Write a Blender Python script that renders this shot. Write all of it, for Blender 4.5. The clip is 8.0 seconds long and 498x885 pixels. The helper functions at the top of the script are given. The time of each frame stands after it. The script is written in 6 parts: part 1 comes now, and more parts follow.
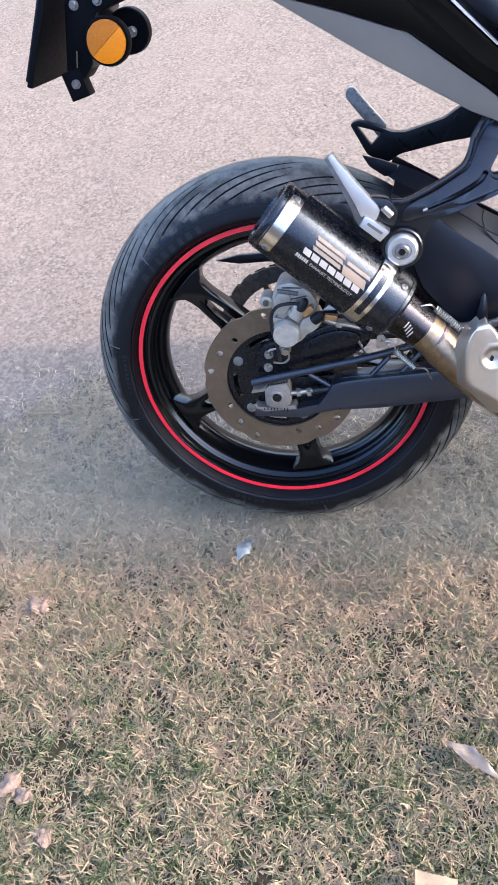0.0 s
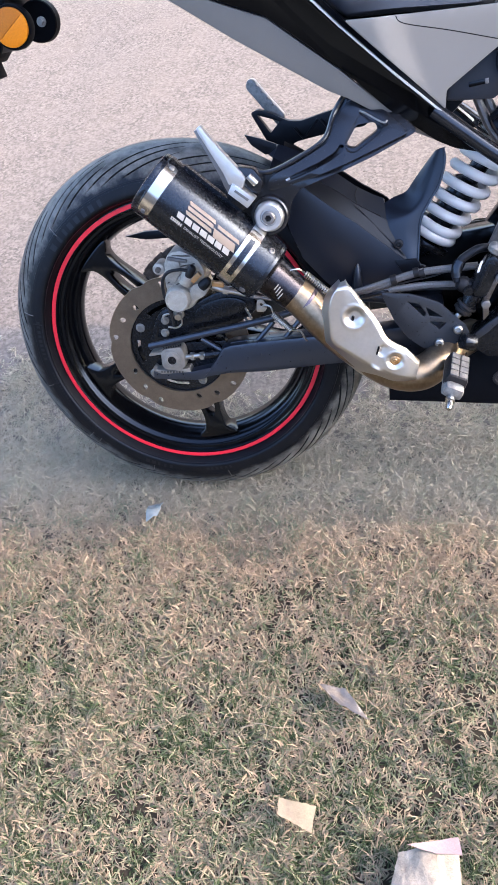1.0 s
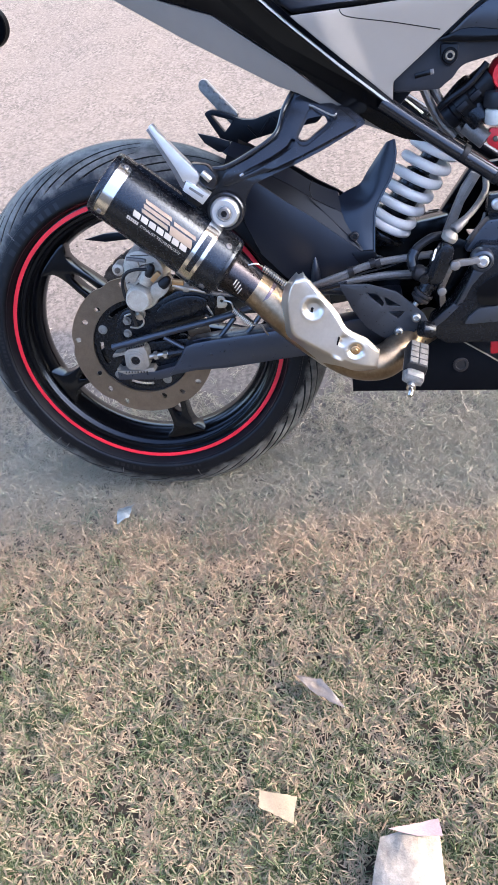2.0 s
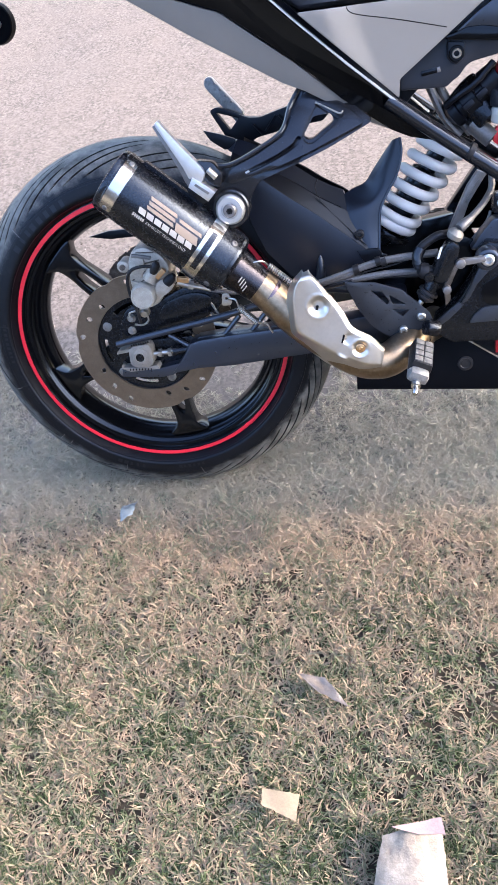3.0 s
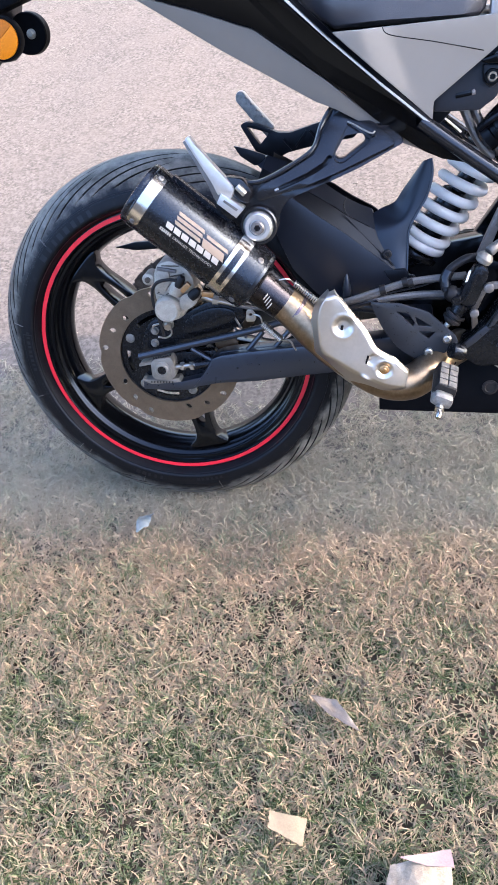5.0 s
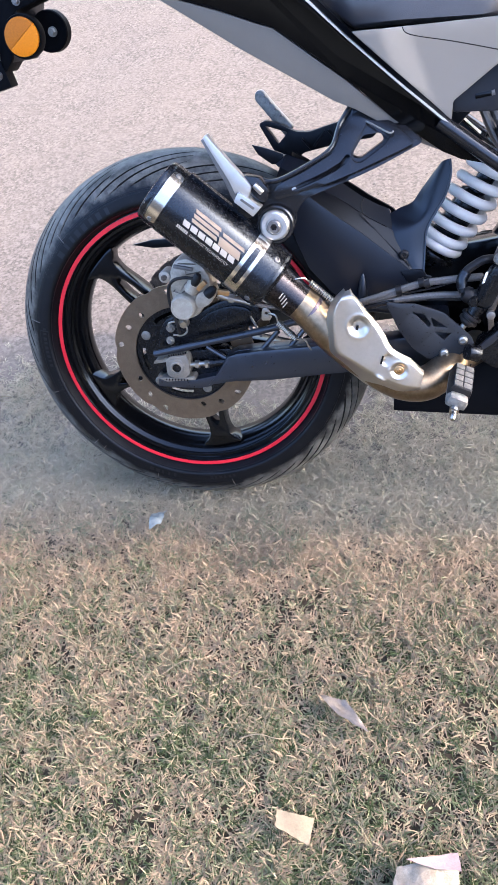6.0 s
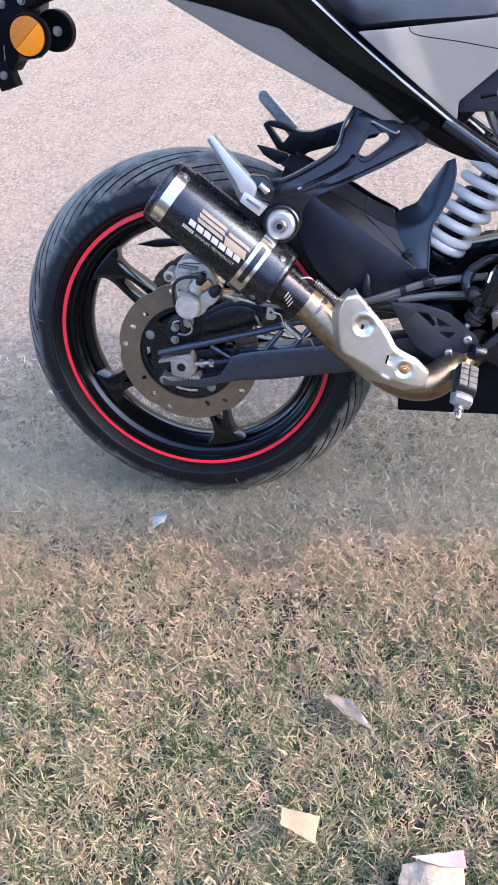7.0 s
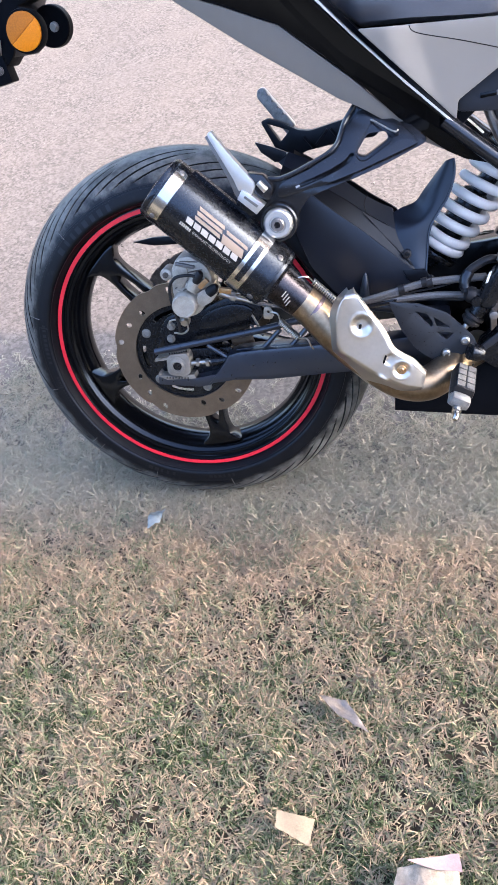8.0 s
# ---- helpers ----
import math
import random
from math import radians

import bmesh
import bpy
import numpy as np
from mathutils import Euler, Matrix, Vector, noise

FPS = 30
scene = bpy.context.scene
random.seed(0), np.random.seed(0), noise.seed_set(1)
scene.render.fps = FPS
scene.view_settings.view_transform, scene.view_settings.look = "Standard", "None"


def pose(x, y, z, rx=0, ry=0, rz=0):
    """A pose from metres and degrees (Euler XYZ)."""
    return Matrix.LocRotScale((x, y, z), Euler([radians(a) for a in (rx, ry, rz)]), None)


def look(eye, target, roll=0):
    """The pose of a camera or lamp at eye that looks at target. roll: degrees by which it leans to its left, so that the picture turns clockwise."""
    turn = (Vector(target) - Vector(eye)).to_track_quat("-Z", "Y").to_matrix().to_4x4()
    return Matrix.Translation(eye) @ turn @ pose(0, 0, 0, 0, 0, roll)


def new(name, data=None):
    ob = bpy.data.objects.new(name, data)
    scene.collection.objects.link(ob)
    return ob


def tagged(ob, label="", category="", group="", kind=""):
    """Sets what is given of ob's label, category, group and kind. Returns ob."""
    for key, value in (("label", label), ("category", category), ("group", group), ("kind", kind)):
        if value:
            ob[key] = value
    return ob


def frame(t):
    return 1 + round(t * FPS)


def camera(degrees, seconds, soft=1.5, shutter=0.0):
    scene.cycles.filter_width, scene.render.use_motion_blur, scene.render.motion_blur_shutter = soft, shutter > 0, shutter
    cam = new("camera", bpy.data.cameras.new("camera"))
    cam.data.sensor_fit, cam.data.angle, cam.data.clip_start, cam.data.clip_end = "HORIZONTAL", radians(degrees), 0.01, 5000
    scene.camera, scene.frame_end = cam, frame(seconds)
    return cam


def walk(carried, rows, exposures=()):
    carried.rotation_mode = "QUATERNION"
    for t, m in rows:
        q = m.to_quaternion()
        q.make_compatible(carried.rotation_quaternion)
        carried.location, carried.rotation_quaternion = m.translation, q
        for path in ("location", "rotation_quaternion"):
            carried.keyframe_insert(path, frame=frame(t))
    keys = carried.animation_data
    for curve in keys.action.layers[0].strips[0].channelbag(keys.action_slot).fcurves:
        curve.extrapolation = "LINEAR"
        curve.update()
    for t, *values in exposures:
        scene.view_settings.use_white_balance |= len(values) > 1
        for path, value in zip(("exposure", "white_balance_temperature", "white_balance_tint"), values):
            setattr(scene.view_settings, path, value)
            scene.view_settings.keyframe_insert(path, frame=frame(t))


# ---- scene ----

# ---------- camera ----------
cam = camera(35.08, 8.0, soft=1.0)
PATH = [
    (0.0, 0.1806, -0.8841, 1.2120, 37.224, 9.299, 5.732),
    (0.2, 0.2266, -0.8927, 1.1880, 37.772, 8.759, 8.666),
    (0.3, 0.2556, -0.8979, 1.1733, 37.978, 9.091, 9.624),
    (0.5, 0.2957, -0.9278, 1.1882, 38.394, 9.528, 10.222),
    (0.7, 0.3319, -0.9599, 1.1872, 39.036, 9.658, 9.633),
    (0.8, 0.3500, -0.9745, 1.1859, 39.215, 9.548, 8.984),
    (1.0, 0.3661, -0.9989, 1.1872, 39.289, 8.807, 6.859),
    (1.2, 0.3786, -1.0117, 1.1868, 39.297, 8.694, 5.256),
    (1.5, 0.3802, -1.0156, 1.1816, 39.394, 8.988, 3.735),
    (3.0, 0.3762, -1.0195, 1.1755, 39.449, 8.899, 4.085),
    (3.5, 0.3735, -1.0171, 1.1800, 39.723, 8.758, 4.390),
    (4.0, 0.3747, -1.0091, 1.1800, 39.932, 8.285, 4.844),
    (4.5, 0.3700, -1.0008, 1.1818, 40.041, 8.333, 5.463),
    (6.0, 0.3742, -1.0025, 1.1805, 40.388, 8.800, 7.886),
    (6.5, 0.3609, -1.0055, 1.1830, 40.361, 8.854, 7.699),
    (7.0, 0.3625, -1.0070, 1.1834, 40.369, 8.595, 7.734),
    (7.5, 0.3570, -1.0050, 1.1787, 40.430, 8.146, 8.100),
    (8.0, 0.3595, -1.0022, 1.1778, 40.356, 8.149, 7.739),
]
walk(cam, [(t, pose(x, y, z, rx, ry, rz)) for t, x, y, z, rx, ry, rz in PATH],
     [(0.0, 3.13), (0.3, 3.03), (0.7, 3.03), (1.2, 3.19), (8.0, 3.19)])

# ---------- light ----------
SUN_DIR = Vector((1.70, 0.11, 1.0)).normalized()
world = bpy.data.worlds.new("sky")
scene.world = world
world.use_nodes = True
sky = world.node_tree.nodes.new("ShaderNodeTexSky")
sky.sky_type = "NISHITA"
sky.sun_disc = False
sky.sun_elevation = math.asin(SUN_DIR.z)
sky.sun_rotation = math.atan2(SUN_DIR.x, SUN_DIR.y)
sky.dust_density = 4.0
sky.ozone_density = 0.6
back = world.node_tree.nodes["Background"]
back.inputs["Strength"].default_value = 0.15
world.node_tree.links.new(sky.outputs[0], back.inputs["Color"])
sun = new("sun", bpy.data.lights.new("sun", "SUN"))
sun.data.energy = 1.0
sun.data.angle = radians(0.53)
sun.data.color = (1.0, 0.72, 0.50)
sun.matrix_world = look(SUN_DIR * 20, (0, 0, 0))
scene.view_settings.use_white_balance = True
scene.view_settings.white_balance_temperature = 6080
scene.view_settings.white_balance_tint = 14

# ---------- materials ----------
def mat(name, col, rough=0.5, metal=0.0, var=0.25, scale=30.0, bump=0.0, bscale=400.0, spec=0.5, coat=0.0,
        dust=0.0, dust_col=(0.35, 0.30, 0.25), stretch=(1, 1, 1), rvar=0.06, tint=None):
    """Painted, metal, plastic or rubber surface: two scales of colour change, roughness wear, fine relief and a film of dust."""
    m = bpy.data.materials.new(name)
    m.use_nodes = True
    nt = m.node_tree
    N, L = nt.nodes, nt.links
    p = N["Principled BSDF"]
    tc = N.new("ShaderNodeTexCoord")
    mp = N.new("ShaderNodeMapping")
    mp.inputs["Scale"].default_value = stretch
    L.new(tc.outputs["Object"], mp.inputs["Vector"])

    def noise_tex(s, detail=5.0, ro=0.6):
        n = N.new("ShaderNodeTexNoise")
        n.inputs["Scale"].default_value = s
        n.inputs["Detail"].default_value = detail
        n.inputs["Roughness"].default_value = ro
        L.new(mp.outputs[0], n.inputs["Vector"])
        return n

    def ramp(src, lo, hi, a, b):
        r = N.new("ShaderNodeMapRange")
        r.inputs["From Min"].default_value, r.inputs["From Max"].default_value = lo, hi
        r.inputs["To Min"].default_value, r.inputs["To Max"].default_value = a, b
        L.new(src, r.inputs["Value"])
        return r.outputs[0]

    def times(a, b):
        k = N.new("ShaderNodeMath")
        k.operation = "MULTIPLY"
        L.new(a, k.inputs[0])
        L.new(b, k.inputs[1])
        return k.outputs[0]

    big, fine = noise_tex(scale), noise_tex(scale * 9, 3.0)
    v = times(ramp(big.outputs["Fac"], 0.3, 0.7, 1 - var, 1 + var), ramp(fine.outputs["Fac"], 0.3, 0.7, 1 - var * 0.6, 1 + var * 0.6))
    mul = N.new("ShaderNodeVectorMath")
    mul.operation = "SCALE"
    mul.inputs[0].default_value = col
    L.new(v, mul.inputs["Scale"])
    out = mul.outputs[0]
    if dust:
        d = noise_tex(scale * 0.6, 8.0, 0.72)
        mix = N.new("ShaderNodeMix")
        mix.data_type = "RGBA"
        L.new(ramp(d.outputs["Fac"], 0.42, 0.72, dust * 0.15, dust), mix.inputs["Factor"])
        L.new(out, mix.inputs["A"])
        mix.inputs["B"].default_value = (*dust_col, 1)
        out = mix.outputs["Result"]
    L.new(out, p.inputs["Base Color"])
    L.new(ramp(fine.outputs["Fac"], 0.3, 0.7, max(rough - rvar, 0.02), min(rough + rvar, 1)), p.inputs["Roughness"])
    p.inputs["Metallic"].default_value = metal
    p.inputs["Specular IOR Level"].default_value = spec
    p.inputs["Coat Weight"].default_value = coat
    if tint:
        p.inputs["Specular Tint"].default_value = (*tint, 1)
    p.inputs["Coat Roughness"].default_value = 0.06
    if bump:
        b = N.new("ShaderNodeBump")
        b.inputs["Strength"].default_value = 0.6
        b.inputs["Distance"].default_value = bump
        L.new(noise_tex(bscale, 4.0).outputs["Fac"], b.inputs["Height"])
        L.new(b.outputs[0], p.inputs["Normal"])
    return m


COOL = (0.66, 0.79, 1.0)
M_PLASTIC = mat("matt black plastic", (0.0022, 0.0027, 0.0045), 0.36, 0, 0.12, 25, spec=0.20, dust=0.01, tint=COOL)
M_HUGGER = mat("smooth black hugger plastic", (0.0048, 0.0060, 0.0105), 0.36, 0, 0.06, 12, spec=0.50, tint=COOL, rvar=0.03)
M_PLASTIC2 = mat("dark grey textured plastic", (0.008, 0.009, 0.013), 0.45, 0, 0.15, 25, 0.0002, 1400, spec=0.30, dust=0.02, tint=COOL)
M_PAN = mat("flat black pan plastic", (0.0018, 0.0019, 0.0025), 0.55, 0, 0.2, 20, spec=0.06, tint=(0.55, 0.72, 1.0))
M_GUARD = mat("satin grey guard plate", (0.014, 0.0155, 0.020), 0.32, 0, 0.15, 20, spec=0.6, tint=(0.6, 0.78, 1.0), dust=0.02)
M_GLOSS = mat("gloss black paint", (0.0015, 0.0015, 0.002), 0.16, 0, 0.15, 12, spec=0.22, tint=COOL, rvar=0.02)
M_GREY = mat("satin grey paint", (0.148, 0.142, 0.137), 0.40, 0.1, 0.03, 8, spec=0.35)
M_SILVER = mat("silver paint", (0.275, 0.277, 0.286), 0.36, 0.40, 0.015, 8, coat=0.1, rvar=0.008)
M_WHITE_LINE = mat("pale trim line", (0.60, 0.60, 0.60), 0.3, 0, 0.05, 20)
M_SATIN = mat("satin black enamel", (0.003, 0.0033, 0.0045), 0.25, 0, 0.2, 30, spec=0.32, dust=0.01, tint=COOL)
M_ARM = mat("black swingarm enamel", (0.0085, 0.0100, 0.0155), 0.30, 0, 0.06, 20, spec=0.75, tint=COOL, rvar=0.03)
M_HANGER = mat("grey black cast enamel", (0.0045, 0.0050, 0.0070), 0.22, 0.0, 0.08, 30, spec=0.48, tint=COOL, dust=0.02)
M_CAN = mat("black anodised muffler", (0.0030, 0.0032, 0.0045), 0.27, 0.0, 0.03, 30, spec=0.50, rvar=0.01, tint=COOL)
M_ALU = mat("brushed aluminium", (0.50, 0.495, 0.485), 0.20, 1.0, 0.02, 40, rvar=0.02)
M_CAST = mat("cast aluminium", (0.42, 0.435, 0.46), 0.36, 0.8, 0.06, 60, 0.0001, 1200)
M_BLOCK = mat("dusty grey alloy block", (0.15, 0.147, 0.140), 0.5, 0.4, 0.22, 90, 0.0004, 900, dust=0.35, dust_col=(0.16, 0.145, 0.13))
M_DULL = mat("dull grey casting", (0.13, 0.13, 0.138), 0.42, 0.7, 0.2, 80, 0.0002, 1200, dust=0.1)
M_MOULD = mat("raised tyre lettering", (0.0062, 0.0064, 0.0075), 0.38, 0, 0.2, 60, spec=0.3, tint=COOL)
M_GROOVE = mat("dark tread groove", (0.010, 0.011, 0.013), 0.8, 0, 0.2, 60, spec=0.1)
M_SHIELD = mat("satin stainless shield", (0.47, 0.458, 0.440), 0.38, 1.0, 0.06, 22, rvar=0.03)
M_STEEL = mat("zinc plated steel", (0.36, 0.36, 0.35), 0.38, 1.0, 0.12, 60)
M_DARKSTEEL = mat("oily dark steel", (0.10, 0.09, 0.085), 0.45, 0.9, 0.4, 90, 0.0003, 900)
M_PIPE = mat("heat tinted header pipe", (0.265, 0.214, 0.156), 0.36, 1.0, 0.28, 26, rvar=0.04, dust=0.9, dust_col=(0.11, 0.08, 0.05))
M_WELD = mat("blue heat band", (0.11, 0.09, 0.11), 0.34, 1.0, 0.3, 60)
M_SLEEVE = mat("dark tinted sleeve", (0.035, 0.034, 0.040), 0.28, 1.0, 0.1, 40, rvar=0.02)
M_DISC = mat("rusty brake rotor", (0.125, 0.100, 0.076), 0.36, 0.7, 0.16, 60)
M_CALIPER = mat("grey gold caliper casting", (0.33, 0.315, 0.285), 0.42, 0.35, 0.2, 90, 0.0005, 700, dust=0.3, dust_col=(0.14, 0.12, 0.10))
M_BRASS = mat("brass fitting", (0.42, 0.27, 0.14), 0.35, 0.9, 0.2, 70)
M_RIM = mat("gloss black wheel enamel", (0.0014, 0.0015, 0.0020), 0.16, 0, 0.15, 25, spec=0.34, tint=COOL, rvar=0.03)
M_RED = mat("red rim tape", (0.50, 0.018, 0.036), 0.42, 0, 0.05, 40, spec=0.3)
M_REDPAINT = mat("red anodised metal", (0.33, 0.010, 0.018), 0.32, 0.3, 0.12, 40)
M_RUBBER = mat("black rubber", (0.005, 0.005, 0.006), 0.50, 0, 0.2, 60, 0.0002, 900, spec=0.22, dust=0.04, tint=COOL)
M_SPRING = mat("white coil enamel", (0.50, 0.51, 0.53), 0.40, 0, 0.03, 40)
M_AMBER = mat("amber reflector lens", (0.40, 0.130, 0.0006), 0.3, 0, 0.25, 400, 0.0005, 1200, spec=0.2)
M_AMBER2 = mat("darker amber lens", (0.25, 0.082, 0.003), 0.4, 0, 0.2, 400, 0.0004, 1200, spec=0.2)
M_SEAT = mat("dark seat vinyl", (0.032, 0.033, 0.041), 0.42, 0, 0.1, 30, 0.0004, 700, spec=0.5)
M_HOSE = mat("grey braided hose", (0.085, 0.085, 0.09), 0.40, 0.3, 0.25, 400, 0.0004, 900)
M_DECAL = mat("bronze logo decal", (0.20, 0.150, 0.110), 0.45, 0.0, 0.05, 90)
M_DECALW = mat("pale printed decal", (0.30, 0.28, 0.26), 0.45, 0, 0.05, 90)
M_PEG = mat("weathered grey alloy", (0.17, 0.175, 0.18), 0.42, 0.5, 0.3, 120, 0.0006, 500)
M_PAPER = mat("cream card", (0.205, 0.164, 0.102), 0.8, 0, 0.22, 45, 0.0008, 200, dust=0.5, dust_col=(0.21, 0.14, 0.115))
M_PAPER2 = mat("crumpled white paper", (0.185, 0.172, 0.152), 0.8, 0, 0.3, 60, 0.003, 120, dust=0.95, dust_col=(0.10, 0.082, 0.065))
M_PINK = mat("pinkish paper fold", (0.19, 0.14, 0.145), 0.8, 0, 0.15, 40, 0.001, 200)
M_FILM = mat("dusty plastic wrap", (0.105, 0.093, 0.084), 0.4, 0, 0.3, 60, 0.001, 200, dust=0.7, dust_col=(0.075, 0.064, 0.056))
M_BLUE = mat("pale blue plastic", (0.10, 0.125, 0.145), 0.35, 0, 0.25, 60, 0.001, 200)
M_STONE = mat("pinkish clod", (0.118, 0.090, 0.076), 0.95, 0, 0.35, 90, 0.004, 160)
M_TIMBER = mat("weathered timber", (0.22, 0.17, 0.12), 0.8, 0, 0.3, 8, 0.002, 60, stretch=(0.1, 1, 1))
M_PLASTER = mat("dark weathered render", (0.09, 0.085, 0.08), 0.9, 0, 0.3, 3, 0.004, 60)
M_STRAW = mat("pale straw", (0.165, 0.138, 0.100), 0.7, 0, 0.15, 60)
M_PADTOP = mat("worn grey rubber", (0.10, 0.10, 0.10), 0.8, 0, 0.3, 120, 0.0006, 500, dust=0.5, dust_col=(0.03, 0.03, 0.03))
M_RESERVOIR = mat("translucent white plastic", (0.40, 0.40, 0.39), 0.35, 0, 0.08, 30)


def ground_mat():
    m = bpy.data.materials.new("dusty earth")
    m.use_nodes = True
    N, L = m.node_tree.nodes, m.node_tree.links
    p = N["Principled BSDF"]
    tc = N.new("ShaderNodeTexCoord")

    def nz(s, d=6.0, ro=0.65):
        n = N.new("ShaderNodeTexNoise")
        n.inputs["Scale"].default_value, n.inputs["Detail"].default_value, n.inputs["Roughness"].default_value = s, d, ro
        L.new(tc.outputs["Object"], n.inputs["Vector"])
        return n.outputs["Fac"]

    def rng(src, lo, hi, a=0.0, b=1.0):
        r = N.new("ShaderNodeMapRange")
        r.inputs["From Min"].default_value, r.inputs["From Max"].default_value = lo, hi
        r.inputs["To Min"].default_value, r.inputs["To Max"].default_value = a, b
        L.new(src, r.inputs["Value"])
        return r.outputs[0]

    def blend(fac, a, b):
        mx = N.new("ShaderNodeMix")
        mx.data_type = "RGBA"
        L.new(fac, mx.inputs["Factor"])
        for key, c in (("A", a), ("B", b)):
            if isinstance(c, tuple):
                mx.inputs[key].default_value = (*c, 1)
            else:
                L.new(c, mx.inputs[key])
        return mx.outputs["Result"]

    sep = N.new("ShaderNodeSeparateXYZ")
    L.new(tc.outputs["Object"], sep.inputs[0])
    add = N.new("ShaderNodeMath")
    add.operation = "MULTIPLY_ADD"
    L.new(nz(5.0), add.inputs[0])
    add.inputs[1].default_value = 0.5
    L.new(sep.outputs["Y"], add.inputs[2])
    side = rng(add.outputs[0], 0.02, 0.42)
    grit = blend(rng(nz(120.0, 3.0, 0.6), 0.36, 0.60), (0.060, 0.054, 0.050), (0.145, 0.129, 0.117))
    grit = blend(rng(nz(58.0, 3.0, 0.65), 0.50, 0.66, 0.0, 0.62), grit, (0.060, 0.054, 0.051))
    grit = blend(rng(nz(26.0, 4.0, 0.65), 0.40, 0.68, 0.0, 0.45), grit, (0.094, 0.084, 0.077))
    grit = blend(rng(nz(9.0), 0.40, 0.66, 0.0, 0.40), grit, (0.130, 0.115, 0.103))
    # near-black: the shade in the gaps between blades is put into this colour
    shaded_soil = blend(rng(nz(60.0), 0.35, 0.65), (0.009, 0.008, 0.006), (0.030, 0.026, 0.020))
    shaded_soil = blend(rng(nz(7.0), 0.4, 0.7, 0.0, 0.5), shaded_soil, (0.034, 0.028, 0.022))
    turf = blend(rng(nz(40.0), 0.35, 0.65), (0.090, 0.092, 0.062), (0.215, 0.185, 0.145))
    # pale dusty earth near the bike, lightened further to lift the shadowed band
    shaded_soil = blend(rng(sep.outputs["Y"], -0.32, 0.02, 0.0, 0.75), shaded_soil, blend(rng(nz(50.0), 0.35, 0.65), (0.155, 0.144, 0.130), (0.262, 0.241, 0.220)))
    shaded_soil = blend(rng(sep.outputs["Y"], -1.7, -1.0, 1.0, 0.0), shaded_soil, turf)
    L.new(blend(side, shaded_soil, grit), p.inputs["Base Color"])
    p.inputs["Roughness"].default_value = 0.95
    p.inputs["Specular IOR Level"].default_value = 0.15
    b = N.new("ShaderNodeBump")
    b.inputs["Distance"].default_value = 0.0005
    b.inputs["Strength"].default_value = 0.8
    L.new(nz(170.0, 5.0), b.inputs["Height"])
    L.new(b.outputs[0], p.inputs["Normal"])
    return m


def island_mat(name, stops, rough, patch_scale, patch, toward=0.0, single=1.0, through_light=0.0):
    """Colour picked per loose piece from a ramp, shifted in patches over the ground."""
    m = bpy.data.materials.new(name)
    m.use_nodes = True
    N, L = m.node_tree.nodes, m.node_tree.links
    p = N["Principled BSDF"]
    g = N.new("ShaderNodeNewGeometry")
    tc = N.new("ShaderNodeTexCoord")
    n = N.new("ShaderNodeTexNoise")
    n.inputs["Scale"].default_value, n.inputs["Detail"].default_value = patch_scale, 3.0
    L.new(tc.outputs["Object"], n.inputs["Vector"])
    r = N.new("ShaderNodeMapRange")
    r.inputs["From Min"].default_value, r.inputs["From Max"].default_value = 0.3, 0.7
    r.inputs["To Min"].default_value, r.inputs["To Max"].default_value = -patch, patch
    L.new(n.outputs["Fac"], r.inputs["Value"])
    add = N.new("ShaderNodeMath")
    add.use_clamp = True
    one = N.new("ShaderNodeMapRange")
    one.inputs["To Min"].default_value, one.inputs["To Max"].default_value = 0.5 - 0.5 * single, 0.5 + 0.5 * single
    L.new(g.outputs["Random Per Island"], one.inputs["Value"])
    L.new(one.outputs[0], add.inputs[0])
    L.new(r.outputs[0], add.inputs[1])
    cr = N.new("ShaderNodeValToRGB")
    el = cr.color_ramp.elements
    for i, (pos, c) in enumerate(stops):
        e = el[i] if i < 2 else el.new(pos)
        e.position, e.color = pos, (*c, 1)
    fac = add.outputs[0]
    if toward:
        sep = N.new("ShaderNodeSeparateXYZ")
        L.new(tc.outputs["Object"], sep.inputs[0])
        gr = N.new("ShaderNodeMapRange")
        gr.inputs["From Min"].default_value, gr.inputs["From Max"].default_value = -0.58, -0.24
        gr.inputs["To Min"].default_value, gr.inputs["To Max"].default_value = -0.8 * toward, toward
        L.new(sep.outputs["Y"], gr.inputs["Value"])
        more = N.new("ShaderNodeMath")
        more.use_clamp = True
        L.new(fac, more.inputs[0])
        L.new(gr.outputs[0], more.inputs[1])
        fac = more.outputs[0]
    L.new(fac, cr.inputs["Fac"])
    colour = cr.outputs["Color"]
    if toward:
        # trampled, dusty blades by the bare earth; this colour also brightens the shadowed band
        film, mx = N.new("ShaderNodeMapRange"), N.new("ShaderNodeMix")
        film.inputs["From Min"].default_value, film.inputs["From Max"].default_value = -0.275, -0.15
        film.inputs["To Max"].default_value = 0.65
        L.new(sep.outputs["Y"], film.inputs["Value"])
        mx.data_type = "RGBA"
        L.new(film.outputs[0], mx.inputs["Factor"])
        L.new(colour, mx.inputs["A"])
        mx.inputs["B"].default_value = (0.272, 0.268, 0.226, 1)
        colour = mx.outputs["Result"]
    L.new(colour, p.inputs["Base Color"])
    p.inputs["Roughness"].default_value = rough
    p.inputs["Specular IOR Level"].default_value = 0.12
    if through_light:
        # thin blades let part of the light through
        leaf, mix = N.new("ShaderNodeBsdfTranslucent"), N.new("ShaderNodeMixShader")
        mix.inputs[0].default_value = through_light
        L.new(colour, leaf.inputs["Color"])
        L.new(p.outputs[0], mix.inputs[1])
        L.new(leaf.outputs[0], mix.inputs[2])
        L.new(mix.outputs[0], N["Material Output"].inputs["Surface"])
    return m


